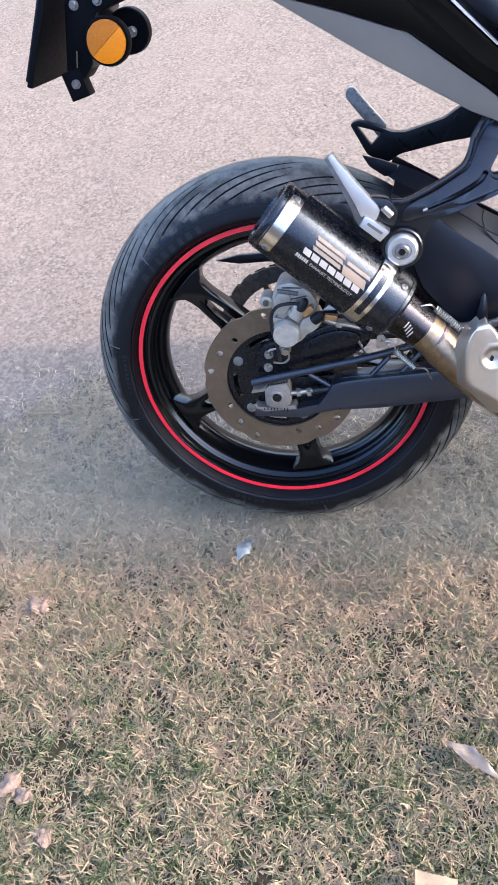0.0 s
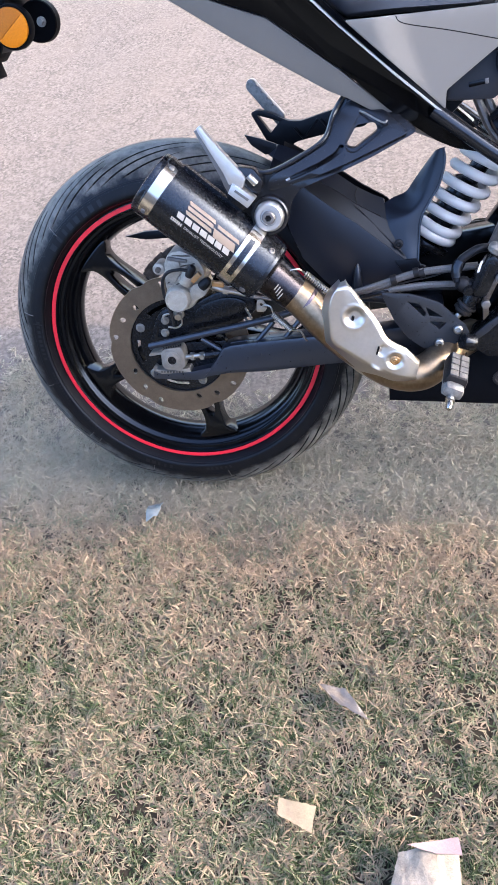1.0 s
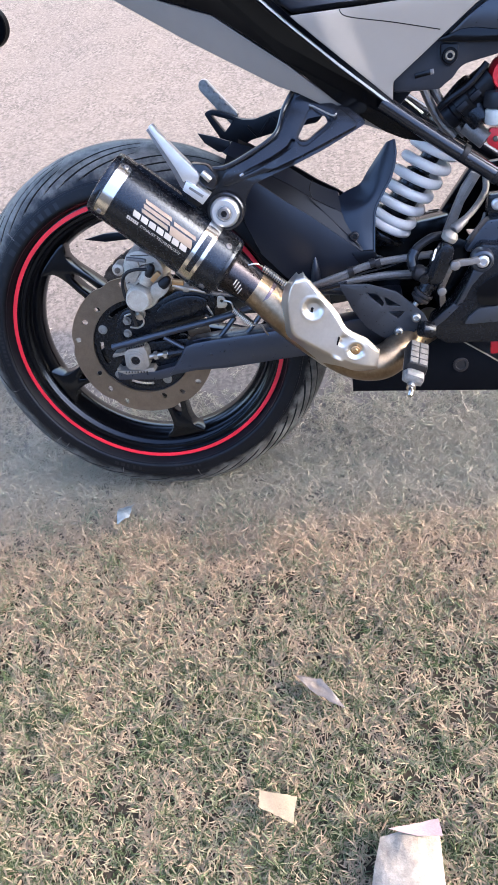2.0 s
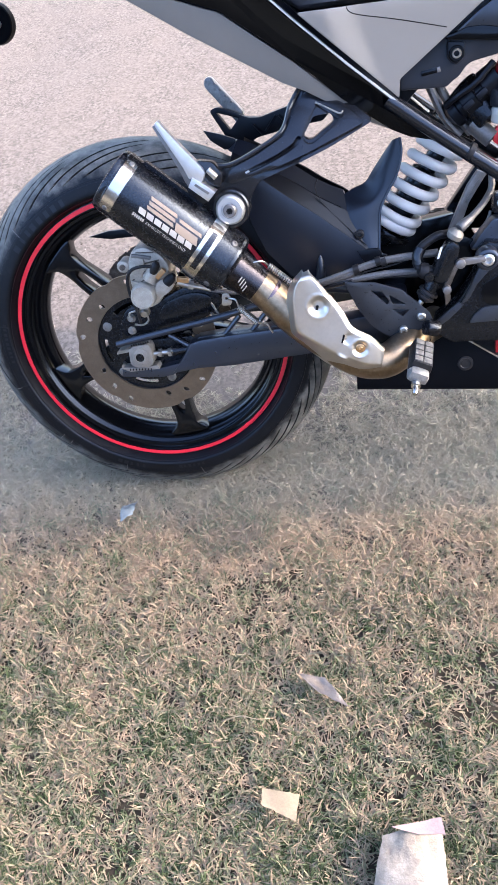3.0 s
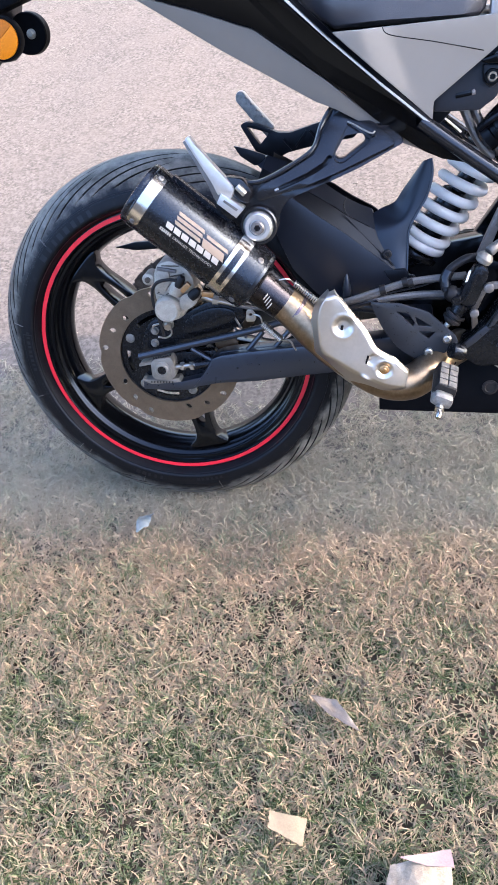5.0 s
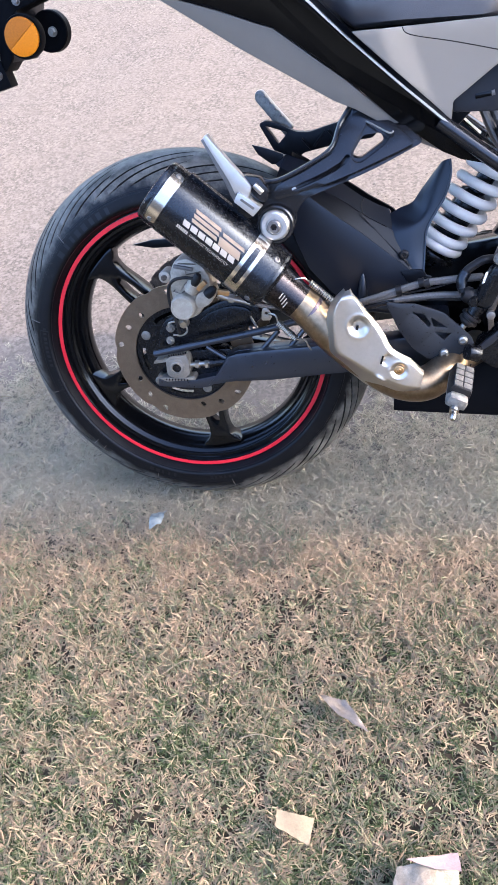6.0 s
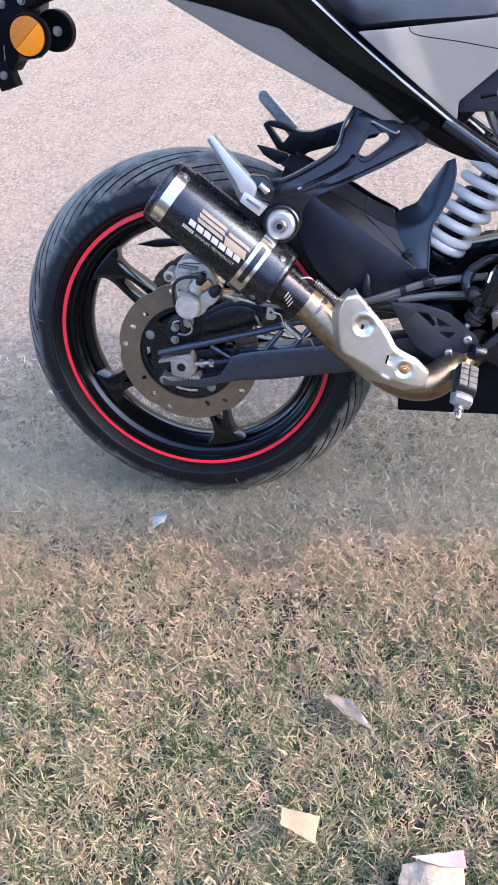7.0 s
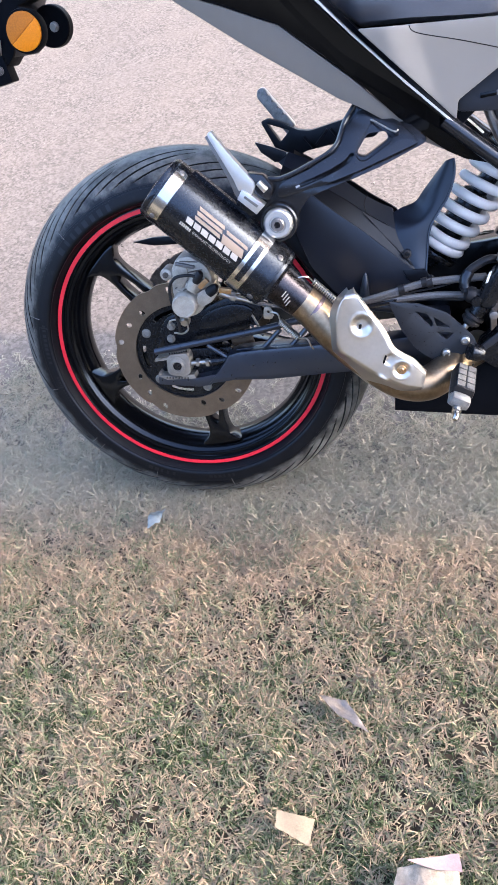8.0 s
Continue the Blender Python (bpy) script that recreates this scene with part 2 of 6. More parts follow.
def tyre_mat():
    """Black rubber with dry dust caught on the tread, breaking up over the shoulder."""
    m = mat("dusty tyre rubber", (0.0036, 0.0038, 0.0048), 0.44, 0, 0.2, 30, 0.0004, 280, spec=0.2, tint=COOL)
    N, L = m.node_tree.nodes, m.node_tree.links
    p = N["Principled BSDF"]
    tc, sep, rad = N.new("ShaderNodeTexCoord"), N.new("ShaderNodeSeparateXYZ"), N.new("ShaderNodeVectorMath")
    flat = N.new("ShaderNodeCombineXYZ")
    rad.operation = "LENGTH"
    L.new(tc.outputs["Object"], sep.inputs[0])
    L.new(sep.outputs["X"], flat.inputs["X"])
    L.new(sep.outputs["Z"], flat.inputs["Y"])
    L.new(flat.outputs[0], rad.inputs[0])

    def nz(scale, lo, hi, a, b):
        n, r = N.new("ShaderNodeTexNoise"), N.new("ShaderNodeMapRange")
        n.inputs["Scale"].default_value, n.inputs["Detail"].default_value, n.inputs["Roughness"].default_value = scale, 6.0, 0.68
        L.new(tc.outputs["Object"], n.inputs["Vector"])
        r.inputs["From Min"].default_value, r.inputs["From Max"].default_value = lo, hi
        r.inputs["To Min"].default_value, r.inputs["To Max"].default_value = a, b
        L.new(n.outputs["Fac"], r.inputs["Value"])
        return r.outputs[0]

    def math_node(kind, a, b):
        k = N.new("ShaderNodeMath")
        k.operation = kind
        L.new(a, k.inputs[0])
        L.new(b, k.inputs[1])
        return k.outputs[0]

    edge = N.new("ShaderNodeMapRange")
    edge.inputs["From Min"].default_value, edge.inputs["From Max"].default_value = 0.2690, 0.2820
    L.new(math_node("ADD", rad.outputs["Value"], nz(22.0, 0.3, 0.7, -0.012, 0.012)), edge.inputs["Value"])
    dust = math_node("MULTIPLY", edge.outputs[0], nz(34.0, 0.36, 0.68, 0.20, 1.0))
    scuff = math_node("MULTIPLY", nz(70.0, 0.60, 0.75, 0.0, 0.10), nz(9.0, 0.4, 0.6, 0.2, 1.0))
    mx = N.new("ShaderNodeMix")
    mx.data_type = "RGBA"
    old = p.inputs["Base Color"].links[0].from_socket
    L.new(math_node("MAXIMUM", dust, scuff), mx.inputs["Factor"])
    L.new(old, mx.inputs["A"])
    mx.inputs["B"].default_value = (0.112, 0.114, 0.110, 1)
    L.new(mx.outputs["Result"], p.inputs["Base Color"])
    return m


M_TYRE = tyre_mat()
M_GROUND = ground_mat()
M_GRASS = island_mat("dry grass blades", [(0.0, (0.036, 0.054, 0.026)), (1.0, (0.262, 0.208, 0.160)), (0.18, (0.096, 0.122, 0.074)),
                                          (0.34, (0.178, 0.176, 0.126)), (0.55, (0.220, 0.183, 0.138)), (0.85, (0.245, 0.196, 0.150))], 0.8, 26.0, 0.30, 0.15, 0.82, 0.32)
M_GRAVEL = island_mat("pale grit", [(0.0, (0.060, 0.054, 0.052)), (1.0, (0.175, 0.157, 0.144)), (0.35, (0.105, 0.095, 0.087)),
                                    (0.7, (0.138, 0.123, 0.112))], 0.9, 3.0, 0.12)

# ---------- mesh helpers ----------
def link_mesh(name, bm, material, parent=None, label="", sharp=35):
    bmesh.ops.recalc_face_normals(bm, faces=bm.faces)
    me = bpy.data.meshes.new(name)
    bm.to_mesh(me)
    bm.free()
    for m in material if isinstance(material, (list, tuple)) else [material]:
        me.materials.append(m)
    me.polygons.foreach_set("use_smooth", [True] * len(me.polygons))
    me.set_sharp_from_angle(angle=radians(sharp))
    ob = new(name, me)
    ob.parent = parent
    if label:
        ob["label"] = label
    return ob


def part(name, bm, material, parent, label="", sharp=35):
    return link_mesh(name, bm, material, parent, label, sharp)


def bevel_all(bm, geom_edges, width, seg=2):
    if width > 0:
        bmesh.ops.bevel(bm, geom=geom_edges, offset=width, segments=seg, profile=0.6, affect="EDGES", clamp_overlap=True)


def box(c, s, rot=(0, 0, 0), bev=0.002, bm=None, taper=(1, 1)):
    out = bm or bmesh.new()
    t = bmesh.new()
    bmesh.ops.create_cube(t, size=1.0)
    for v in t.verts:
        k = taper if v.co.z > 0 else (1, 1)
        v.co = Vector((v.co.x * s[0] * k[0], v.co.y * s[1] * k[1], v.co.z * s[2]))
    bevel_all(t, t.edges[:], bev)
    t.transform(pose(*c, *rot))
    join(out, t)
    return out


def join(out, t):
    me = bpy.data.meshes.new("tmp")
    t.to_mesh(me)
    t.free()
    out.from_mesh(me)
    bpy.data.meshes.remove(me)


def rings(bm, loops, cap=True, closed=False):
    """Skin a row of equal rings of points."""
    vs = [[bm.verts.new(p) for p in loop] for loop in loops]
    n = len(vs[0])
    rows = len(vs)
    for i in range(rows if closed else rows - 1):
        a, b = vs[i], vs[(i + 1) % rows]
        for j in range(n):
            bm.faces.new((a[j], a[(j + 1) % n], b[(j + 1) % n], b[j]))
    if cap and not closed:
        bm.faces.new(vs[0][::-1])
        bm.faces.new(vs[-1])
    return bm


def frame_of(d):
    d = Vector(d).normalized()
    u = d.cross(Vector((0, 1, 0)))
    if u.length < 1e-3:
        u = Vector((1, 0, 0))
    u.normalize()
    return d, u, d.cross(u).normalized()


def cyl(p0, p1, r0, r1=None, seg=24, bev=0.0, bm=None):
    """A turned piece between two points, with rounded ends."""
    out = bm or bmesh.new()
    r1 = r0 if r1 is None else r1
    p0, p1 = Vector(p0), Vector(p1)
    prof = [(0, r0), (1, r1)]
    ln = (p1 - p0).length
    if bev:
        k = bev / ln
        prof = [(0, r0 - bev), (k * 0.3, r0 - bev * 0.3), (k, r0), (1 - k, r1), (1 - k * 0.3, r1 - bev * 0.3), (1, r1 - bev)]
    return turned(p0, p1, prof, seg, out)


def turned(p0, p1, prof, seg=32, bm=None, cap=True):
    """Turned profile: pairs of (share of the way from p0 to p1, radius)."""
    out = bm or bmesh.new()
    p0, p1 = Vector(p0), Vector(p1)
    d, u, v = frame_of(p1 - p0)
    loops = []
    for k, r in prof:
        c = p0.lerp(p1, k)
        loops.append([c + (u * math.cos(2 * math.pi * j / seg) + v * math.sin(2 * math.pi * j / seg)) * max(r, 1e-4) for j in range(seg)])
    return rings(out, loops, cap)


def spline(pts, n=8):
    """Smooth row of points through the given ones."""
    P = [Vector(p) for p in pts]
    if len(P) < 3:
        return P
    out = []
    for i in range(len(P) - 1):
        a, b, c, d = P[max(i - 1, 0)], P[i], P[i + 1], P[min(i + 2, len(P) - 1)]
        for k in range(n):
            t = k / n
            out.append(0.5 * ((2 * b) + (c - a) * t + (2 * a - 5 * b + 4 * c - d) * t * t + (3 * b - a - 3 * c + d) * t ** 3))
    out.append(P[-1])
    return out


def tube(pts, r, seg=12, n=8, bm=None, smooth=True, wave=None):
    out = bm or bmesh.new()
    P = spline(pts, n) if smooth else [Vector(p) for p in pts]
    R = r if callable(r) else (lambda k: r)
    d = (P[1] - P[0]).normalized()
    _, u, _ = frame_of(d)
    loops = []
    for i, p in enumerate(P):
        nd = (P[min(i + 1, len(P) - 1)] - P[max(i - 1, 0)]).normalized()
        u = (u - nd * u.dot(nd)).normalized()
        v = nd.cross(u)
        rr = R(i / (len(P) - 1)) * (wave(i) if wave else 1)
        loops.append([p + (u * math.cos(2 * math.pi * j / seg) + v * math.sin(2 * math.pi * j / seg)) * rr for j in range(seg)])
    return rings(out, loops)


def lathe(prof, seg=96, bm=None, closed=False, a0=0.0):
    """Turn a profile of (radius, y) about the wheel's axle."""
    out = bm or bmesh.new()
    loops = []
    for i in range(seg):
        a = 2 * math.pi * i / seg + a0
        loops.append([(r * math.cos(a), y, r * math.sin(a)) for r, y in prof])
    vs = [[out.verts.new(p) for p in loop] for loop in loops]
    n = len(prof)
    for i in range(seg):
        a, b = vs[i], vs[(i + 1) % seg]
        for j in range(n if closed else n - 1):
            out.faces.new((a[j], a[(j + 1) % n], b[(j + 1) % n], b[j]))
    return out


def plate(outline, y0, y1, holes=(), bev=0.0015, bm=None, yfun=None):
    """A flat piece cut to an outline in the bike's side plane, from y0 to y1; yfun bends it sideways."""
    out = bm or bmesh.new()
    t = bmesh.new()
    edges = []
    for loop in (outline, *holes):
        vs = [t.verts.new((x, 0, z)) for x, z in loop]
        edges += [t.edges.new((vs[i], vs[(i + 1) % len(vs)])) for i in range(len(vs))]
    if holes:
        bmesh.ops.triangle_fill(t, edges=edges, use_beauty=True)
    else:
        t.faces.new(t.verts[:])
    for v in t.verts:
        v.co.y = y0
    base = t.faces[:]
    ext = bmesh.ops.extrude_face_region(t, geom=base)
    for g in ext["geom"]:
        if isinstance(g, bmesh.types.BMVert):
            g.co.y = y1
    if bev:
        rim = [e for e in t.edges if len(e.link_faces) == 2 and e.calc_face_angle(0) > 0.6]
        bmesh.ops.recalc_face_normals(t, faces=t.faces)
        bevel_all(t, rim, bev, 2)
    if yfun:
        for v in t.verts:
            v.co.y += yfun(v.co.x, v.co.z)
    join(out, t)
    return out


def smooth_loop(pts, n=5):
    """Rounds a closed outline."""
    P = [Vector((x, 0, z)) for x, z in pts]
    m = len(P)
    out = []
    for i in range(m):
        a, b, c, d = P[i - 1], P[i], P[(i + 1) % m], P[(i + 2) % m]
        for k in range(n):
            t = k / n
            q = 0.5 * ((2 * b) + (c - a) * t + (2 * a - 5 * b + 4 * c - d) * t * t + (3 * b - a - 3 * c + d) * t ** 3)
            out.append((q.x, q.z))
    return out


def round_loop(pts, r=0.006, n=4):
    """Rounds only the corners of a closed outline."""
    out = []
    m = len(pts)
    for i in range(m):
        a, b, c = Vector(pts[i - 1]), Vector(pts[i]), Vector(pts[(i + 1) % m])
        ra = min(r, (a - b).length * 0.45)
        rc = min(r, (c - b).length * 0.45)
        p, q = b + (a - b).normalized() * ra, b + (c - b).normalized() * rc
        for k in range(n + 1):
            t = k / n
            out.append(tuple(p * (1 - t) ** 2 + b * 2 * t * (1 - t) + q * t * t))
    return out


def hexhead(c, d, r, h, bm=None):
    """A hex bolt head with a washer."""
    out = bm or bmesh.new()
    c, d = Vector(c), Vector(d).normalized()
    turned(c, c + d * h * 0.3, [(0, r * 1.3), (1, r * 1.3)], 20, out)
    turned(c + d * h * 0.3, c + d * h, [(0, r), (0.8, r), (1, r * 0.85)], 6, out)
    return out


def socket_bolt(c, d, r, h, bm=None):
    """A button head with a recessed socket."""
    out = bm or bmesh.new()
    c, d = Vector(c), Vector(d).normalized()
    turned(c, c + d * h, [(0, r), (0.6, r), (0.9, r * 0.82), (1, r * 0.62), (0.999, r * 0.5), (0.4, r * 0.45)], 18, out)
    return out


def loft(rows, n=6, m=5, th=0.002):
    """A smooth sheet through a net of points, with some thickness."""
    rows = [spline(r, m) for r in rows]
    cols = [spline([r[j] for r in rows], n) for j in range(len(rows[0]))]
    bm = bmesh.new()
    vs = [[bm.verts.new(p) for p in col] for col in cols]
    for i in range(len(vs) - 1):
        for j in range(len(vs[0]) - 1):
            bm.faces.new((vs[i][j], vs[i][j + 1], vs[i + 1][j + 1], vs[i + 1][j]))
    bmesh.ops.recalc_face_normals(bm, faces=bm.faces)
    bmesh.ops.solidify(bm, geom=bm.faces[:], thickness=th)
    return bm


def lettering(words, height, place):
    """Flat letters of the built-in font, each point set by place(along, up)."""
    cu = bpy.data.curves.new("words", "FONT")
    cu.body, cu.size, cu.resolution_u = words, height * 1.4, 3
    ob = new("words", cu)
    me = bpy.data.meshes.new_from_object(ob.evaluated_get(bpy.context.evaluated_depsgraph_get()))
    bpy.data.objects.remove(ob)
    bpy.data.curves.remove(cu)
    bm = bmesh.new()
    bm.from_mesh(me)
    bpy.data.meshes.remove(me)
    wide = max(v.co.x for v in bm.verts)
    for v in bm.verts:
        v.co = place(v.co.x / wide, v.co.y)
    return bm


# ---------- ground ----------
def graded(lo, hi, fine_lo, fine_hi, step, grow=1.35):
    xs = list(np.arange(fine_lo, fine_hi + 1e-6, step))
    s = step
    while xs[-1] < hi:
        s *= grow
        xs.append(min(xs[-1] + s, hi))
    s = step
    left = []
    x = fine_lo
    while x > lo:
        s *= grow
        x = max(x - s, lo)
        left.append(x)
    return left[::-1] + xs


def lie(x, y):
    """Height of the bare earth."""
    v = Vector((x * 3.1, y * 3.1, 0.0))
    return -0.020 + 0.006 * noise.noise(v) + 0.003 * noise.noise(v * 4.0)


def build_ground():
    xs, ys = graded(-400, 400, -2.2, 2.4, 0.06), graded(-400, 400, -1.6, 3.0, 0.06)
    verts = [(x, y, lie(x, y)) for y in ys for x in xs]
    w = len(xs)
    faces = [(j * w + i, j * w + i + 1, (j + 1) * w + i + 1, (j + 1) * w + i) for j in range(len(ys) - 1) for i in range(w - 1)]
    me = bpy.data.meshes.new("ground")
    me.from_pydata(verts, [], faces)
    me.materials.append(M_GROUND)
    me.polygons.foreach_set("use_smooth", [True] * len(me.polygons))
    tagged(new("ground", me), "dry dusty earth verge running into pale grit", "ground", kind="structure")


def bulk_mesh(name, verts, tris, material):
    """One mesh of very many triangles."""
    me = bpy.data.meshes.new(name)
    me.vertices.add(len(verts))
    me.vertices.foreach_set("co", np.ascontiguousarray(verts, dtype=np.float32).ravel())
    me.loops.add(tris.size)
    me.loops.foreach_set("vertex_index", np.ascontiguousarray(tris, dtype=np.int32).ravel())
    me.polygons.add(len(tris))
    me.polygons.foreach_set("loop_start", np.arange(0, tris.size, 3, dtype=np.int32))
    me.update(calc_edges=True)
    me.validate()
    me.materials.append(material)
    return new(name, me)


def soft_noise(x, y, s, seed):
    """Cheap smooth noise over the plan, 0 to 1."""
    r = np.random.RandomState(seed)
    v = np.zeros_like(x)
    for k in range(6):
        a, ph, f = r.uniform(0, 6.28), r.uniform(0, 6.28), s * r.uniform(0.6, 1.8)
        v += np.sin((x * np.cos(a) + y * np.sin(a)) * f + ph)
    return 0.5 + v / 7.0


def build_grass():
    """A matted layer and radiating tufts of curled blades, thick on the verge and thinning towards the grit."""
    r = np.random.RandomState(4)
    cx, cy = [], []
    for n, x0, x1, y0, y1 in ((66000, -0.82, 0.95, -0.90, 0.36), (9000, -2.6, 3.0, -2.4, 0.45)):
        cx.append(r.uniform(x0, x1, n))
        cy.append(r.uniform(y0, y1, n))
    x, y = np.concatenate(cx), np.concatenate(cy)
    broad = 0.6 * soft_noise(x, y, 30.0, 1) + 0.4 * soft_noise(x, y, 75.0, 5)
    holes = soft_noise(x, y, 190.0, 8)
    edge = np.clip((0.20 - y + 0.16 * (soft_noise(x, y, 12.0, 2) - 0.5)) / 0.28, 0, 1)
    edge = np.maximum(edge, np.where(y < 0.34, 0.03, 0.0))
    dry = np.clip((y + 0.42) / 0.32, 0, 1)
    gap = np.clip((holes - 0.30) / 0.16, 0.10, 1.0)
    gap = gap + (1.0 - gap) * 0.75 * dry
    gap = gap * (1.0 - 0.20 * np.clip((x - 0.15) / 0.3, 0, 1) * np.clip((-0.42 - y) / 0.2, 0, 1))
    keep = r.uniform(0, 1, len(x)) < (0.30 + 0.35 * dry + 0.75 * broad) * gap * edge ** 1.2
    x, y, broad, gap = x[keep], y[keep], broad[keep], gap[keep]
    mat_layer = r.uniform(0, 1, len(x)) < 0.45
    per = np.where(mat_layer, r.randint(6, 11, len(x)), r.randint(8, 16, len(x)))
    spread = np.where(mat_layer, 0.010, 0.0030)
    rise = np.where(mat_layer, r.uniform(0.0, 0.004, len(x)), r.uniform(0.0, 0.010, len(x)) * gap)
    x, y, broad, mat_layer, spread, rise = (np.repeat(v, per) for v in (x, y, broad, mat_layer, spread, rise))
    n = len(x)
    az = r.uniform(0, 2 * np.pi, n)
    x, y = x + r.normal(0, 1, n) * spread, y + r.normal(0, 1, n) * spread
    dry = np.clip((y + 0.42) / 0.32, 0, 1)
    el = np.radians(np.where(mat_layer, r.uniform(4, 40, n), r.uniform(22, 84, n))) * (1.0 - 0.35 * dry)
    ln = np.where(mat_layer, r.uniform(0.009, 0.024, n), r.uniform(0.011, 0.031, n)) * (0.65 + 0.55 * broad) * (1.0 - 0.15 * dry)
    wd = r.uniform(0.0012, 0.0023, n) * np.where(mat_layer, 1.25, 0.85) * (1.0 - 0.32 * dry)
    bend = r.uniform(0.0, 1.9, n)
    z0 = np.array([lie(p, q) for p, q in zip(x, y)])
    twist = r.normal(0, 0.22, n)
    roll = r.uniform(-0.9, 0.9, n)
    P = np.stack([x, y, z0 + rise - 0.001], 1)
    V = np.zeros((n, 7, 3))
    for k in range(4):
        e = el - bend * k / 3.0
        if k:
            step = np.stack([np.cos(az) * np.cos(e), np.sin(az) * np.cos(e), np.sin(e)], 1) * (ln / 3.0)[:, None]
            P = P + step
            P[:, 2] = np.maximum(P[:, 2], z0 + 0.0015)
            az = az + twist
        if k < 3:
            side = np.stack([-np.sin(az), np.cos(az), roll], 1)
            half = side * (wd * (0.85, 1.0, 0.75)[k] * 0.5)[:, None]
            V[:, 2 * k], V[:, 2 * k + 1] = P - half, P + half
        else:
            V[:, 6] = P
    t = np.array([(0, 1, 3), (0, 3, 2), (2, 3, 5), (2, 5, 4), (4, 5, 6)])
    T = (np.arange(n)[:, None, None] * 7 + t[None]).reshape(-1, 3)
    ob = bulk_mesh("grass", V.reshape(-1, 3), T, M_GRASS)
    tagged(ob, "short matted straw-coloured and dull green dry grass", "grass", kind="stuff")


def build_gravel():
    r = np.random.RandomState(9)
    n = 36000
    x, y = r.uniform(-1.6, 1.7, n), 0.12 + 2.4 * r.uniform(0, 1, n)
    keep = r.uniform(0, 1, n) < np.clip((y - 0.10) / 0.35, 0.05, 1) * (0.55 + 0.6 * soft_noise(x, y, 40.0, 3))
    x, y = x[keep], y[keep]
    n = len(x)
    s = 0.0013 + 0.0030 * r.uniform(0, 1, n) ** 2.4
    base = np.array([(1, 0, 0), (0, 1, 0), (-1, 0, 0), (0, -1, 0), (0, 0, 0.22), (0, 0, -0.30)], float)
    V = base[None] * r.uniform(0.6, 1.35, (n, 6, 1)) + r.uniform(-0.25, 0.25, (n, 6, 3)) * np.array([1, 1, 0.4])
    a = r.uniform(0, 6.28, n)
    c, sn = np.cos(a)[:, None], np.sin(a)[:, None]
    V[..., 0], V[..., 1] = V[..., 0] * c - V[..., 1] * sn, V[..., 0] * sn + V[..., 1] * c
    z0 = np.array([lie(p, q) for p, q in zip(x, y)])
    V = V * s[:, None, None] + np.stack([x, y, z0 - s * 0.06], 1)[:, None]
    t = np.array([(0, 1, 4), (1, 2, 4), (2, 3, 4), (3, 0, 4), (1, 0, 5), (2, 1, 5), (3, 2, 5), (0, 3, 5)])
    T = (np.arange(n)[:, None, None] * 6 + t[None]).reshape(-1, 3)
    tagged(bulk_mesh("gravel", V.reshape(-1, 3), T, M_GRAVEL), "pale pinkish grit and fine gravel", "gravel", kind="stuff")


build_ground()
build_gravel()
build_grass()

# ---------- unseen beam added to shade the bike ---
def build_shade_beam():
    """A cantilevered beam added out of sight ahead of the bike, notched to shape the shadow over it."""
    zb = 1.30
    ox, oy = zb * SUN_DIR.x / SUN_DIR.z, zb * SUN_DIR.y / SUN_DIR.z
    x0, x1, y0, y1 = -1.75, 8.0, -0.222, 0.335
    beam = tagged(new("unseen_shade_beam"), "unseen timber beam on two posts, added to cast the shadow over the motorcycle", "beam", kind="structure")
    # outline drawn from the wanted shadow edge on the ground
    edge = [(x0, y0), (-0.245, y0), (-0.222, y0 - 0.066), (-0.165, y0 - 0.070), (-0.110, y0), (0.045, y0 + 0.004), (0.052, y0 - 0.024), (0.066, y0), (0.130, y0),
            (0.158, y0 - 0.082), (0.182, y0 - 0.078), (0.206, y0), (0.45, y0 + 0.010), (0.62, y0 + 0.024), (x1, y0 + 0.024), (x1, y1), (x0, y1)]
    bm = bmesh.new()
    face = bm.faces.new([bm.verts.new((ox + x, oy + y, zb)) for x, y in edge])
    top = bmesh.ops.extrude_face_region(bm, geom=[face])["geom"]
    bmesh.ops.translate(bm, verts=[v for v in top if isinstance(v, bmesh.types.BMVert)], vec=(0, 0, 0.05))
    part("shade_slab", bm, M_TIMBER, beam)
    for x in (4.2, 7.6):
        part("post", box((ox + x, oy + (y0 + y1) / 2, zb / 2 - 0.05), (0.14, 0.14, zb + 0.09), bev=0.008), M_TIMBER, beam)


build_shade_beam()


def build_dark_wall():
    """A plain dark wall added unseen behind the walk, to darken what the bike reflects."""
    tagged(link_mesh("unseen_dark_wall", box((0, -6.0, 1.25), (26.0, 0.24, 2.6), bev=0.01), M_PLASTER), "plain dark wall added out of view to deepen the motorcycle's black reflections", "wall", kind="structure")


build_dark_wall()

# ---------- motorcycle: x ahead, y to its left, z up from the rear axle ----------
LEAN = -20.79
bike = tagged(new("motorcycle"), "grey and black motorcycle leaning on its stand on dry grass", "motorcycle")
bike.matrix_world = pose(0, 0, 0.2721, LEAN, 0, 0)
bike.empty_display_size = 0.1


def ring_pts(r, n, a0=0.0, c=(0, 0)):
    return [(c[0] + r * math.cos(2 * math.pi * i / n + a0), c[1] + r * math.sin(2 * math.pi * i / n + a0)) for i in range(n)]


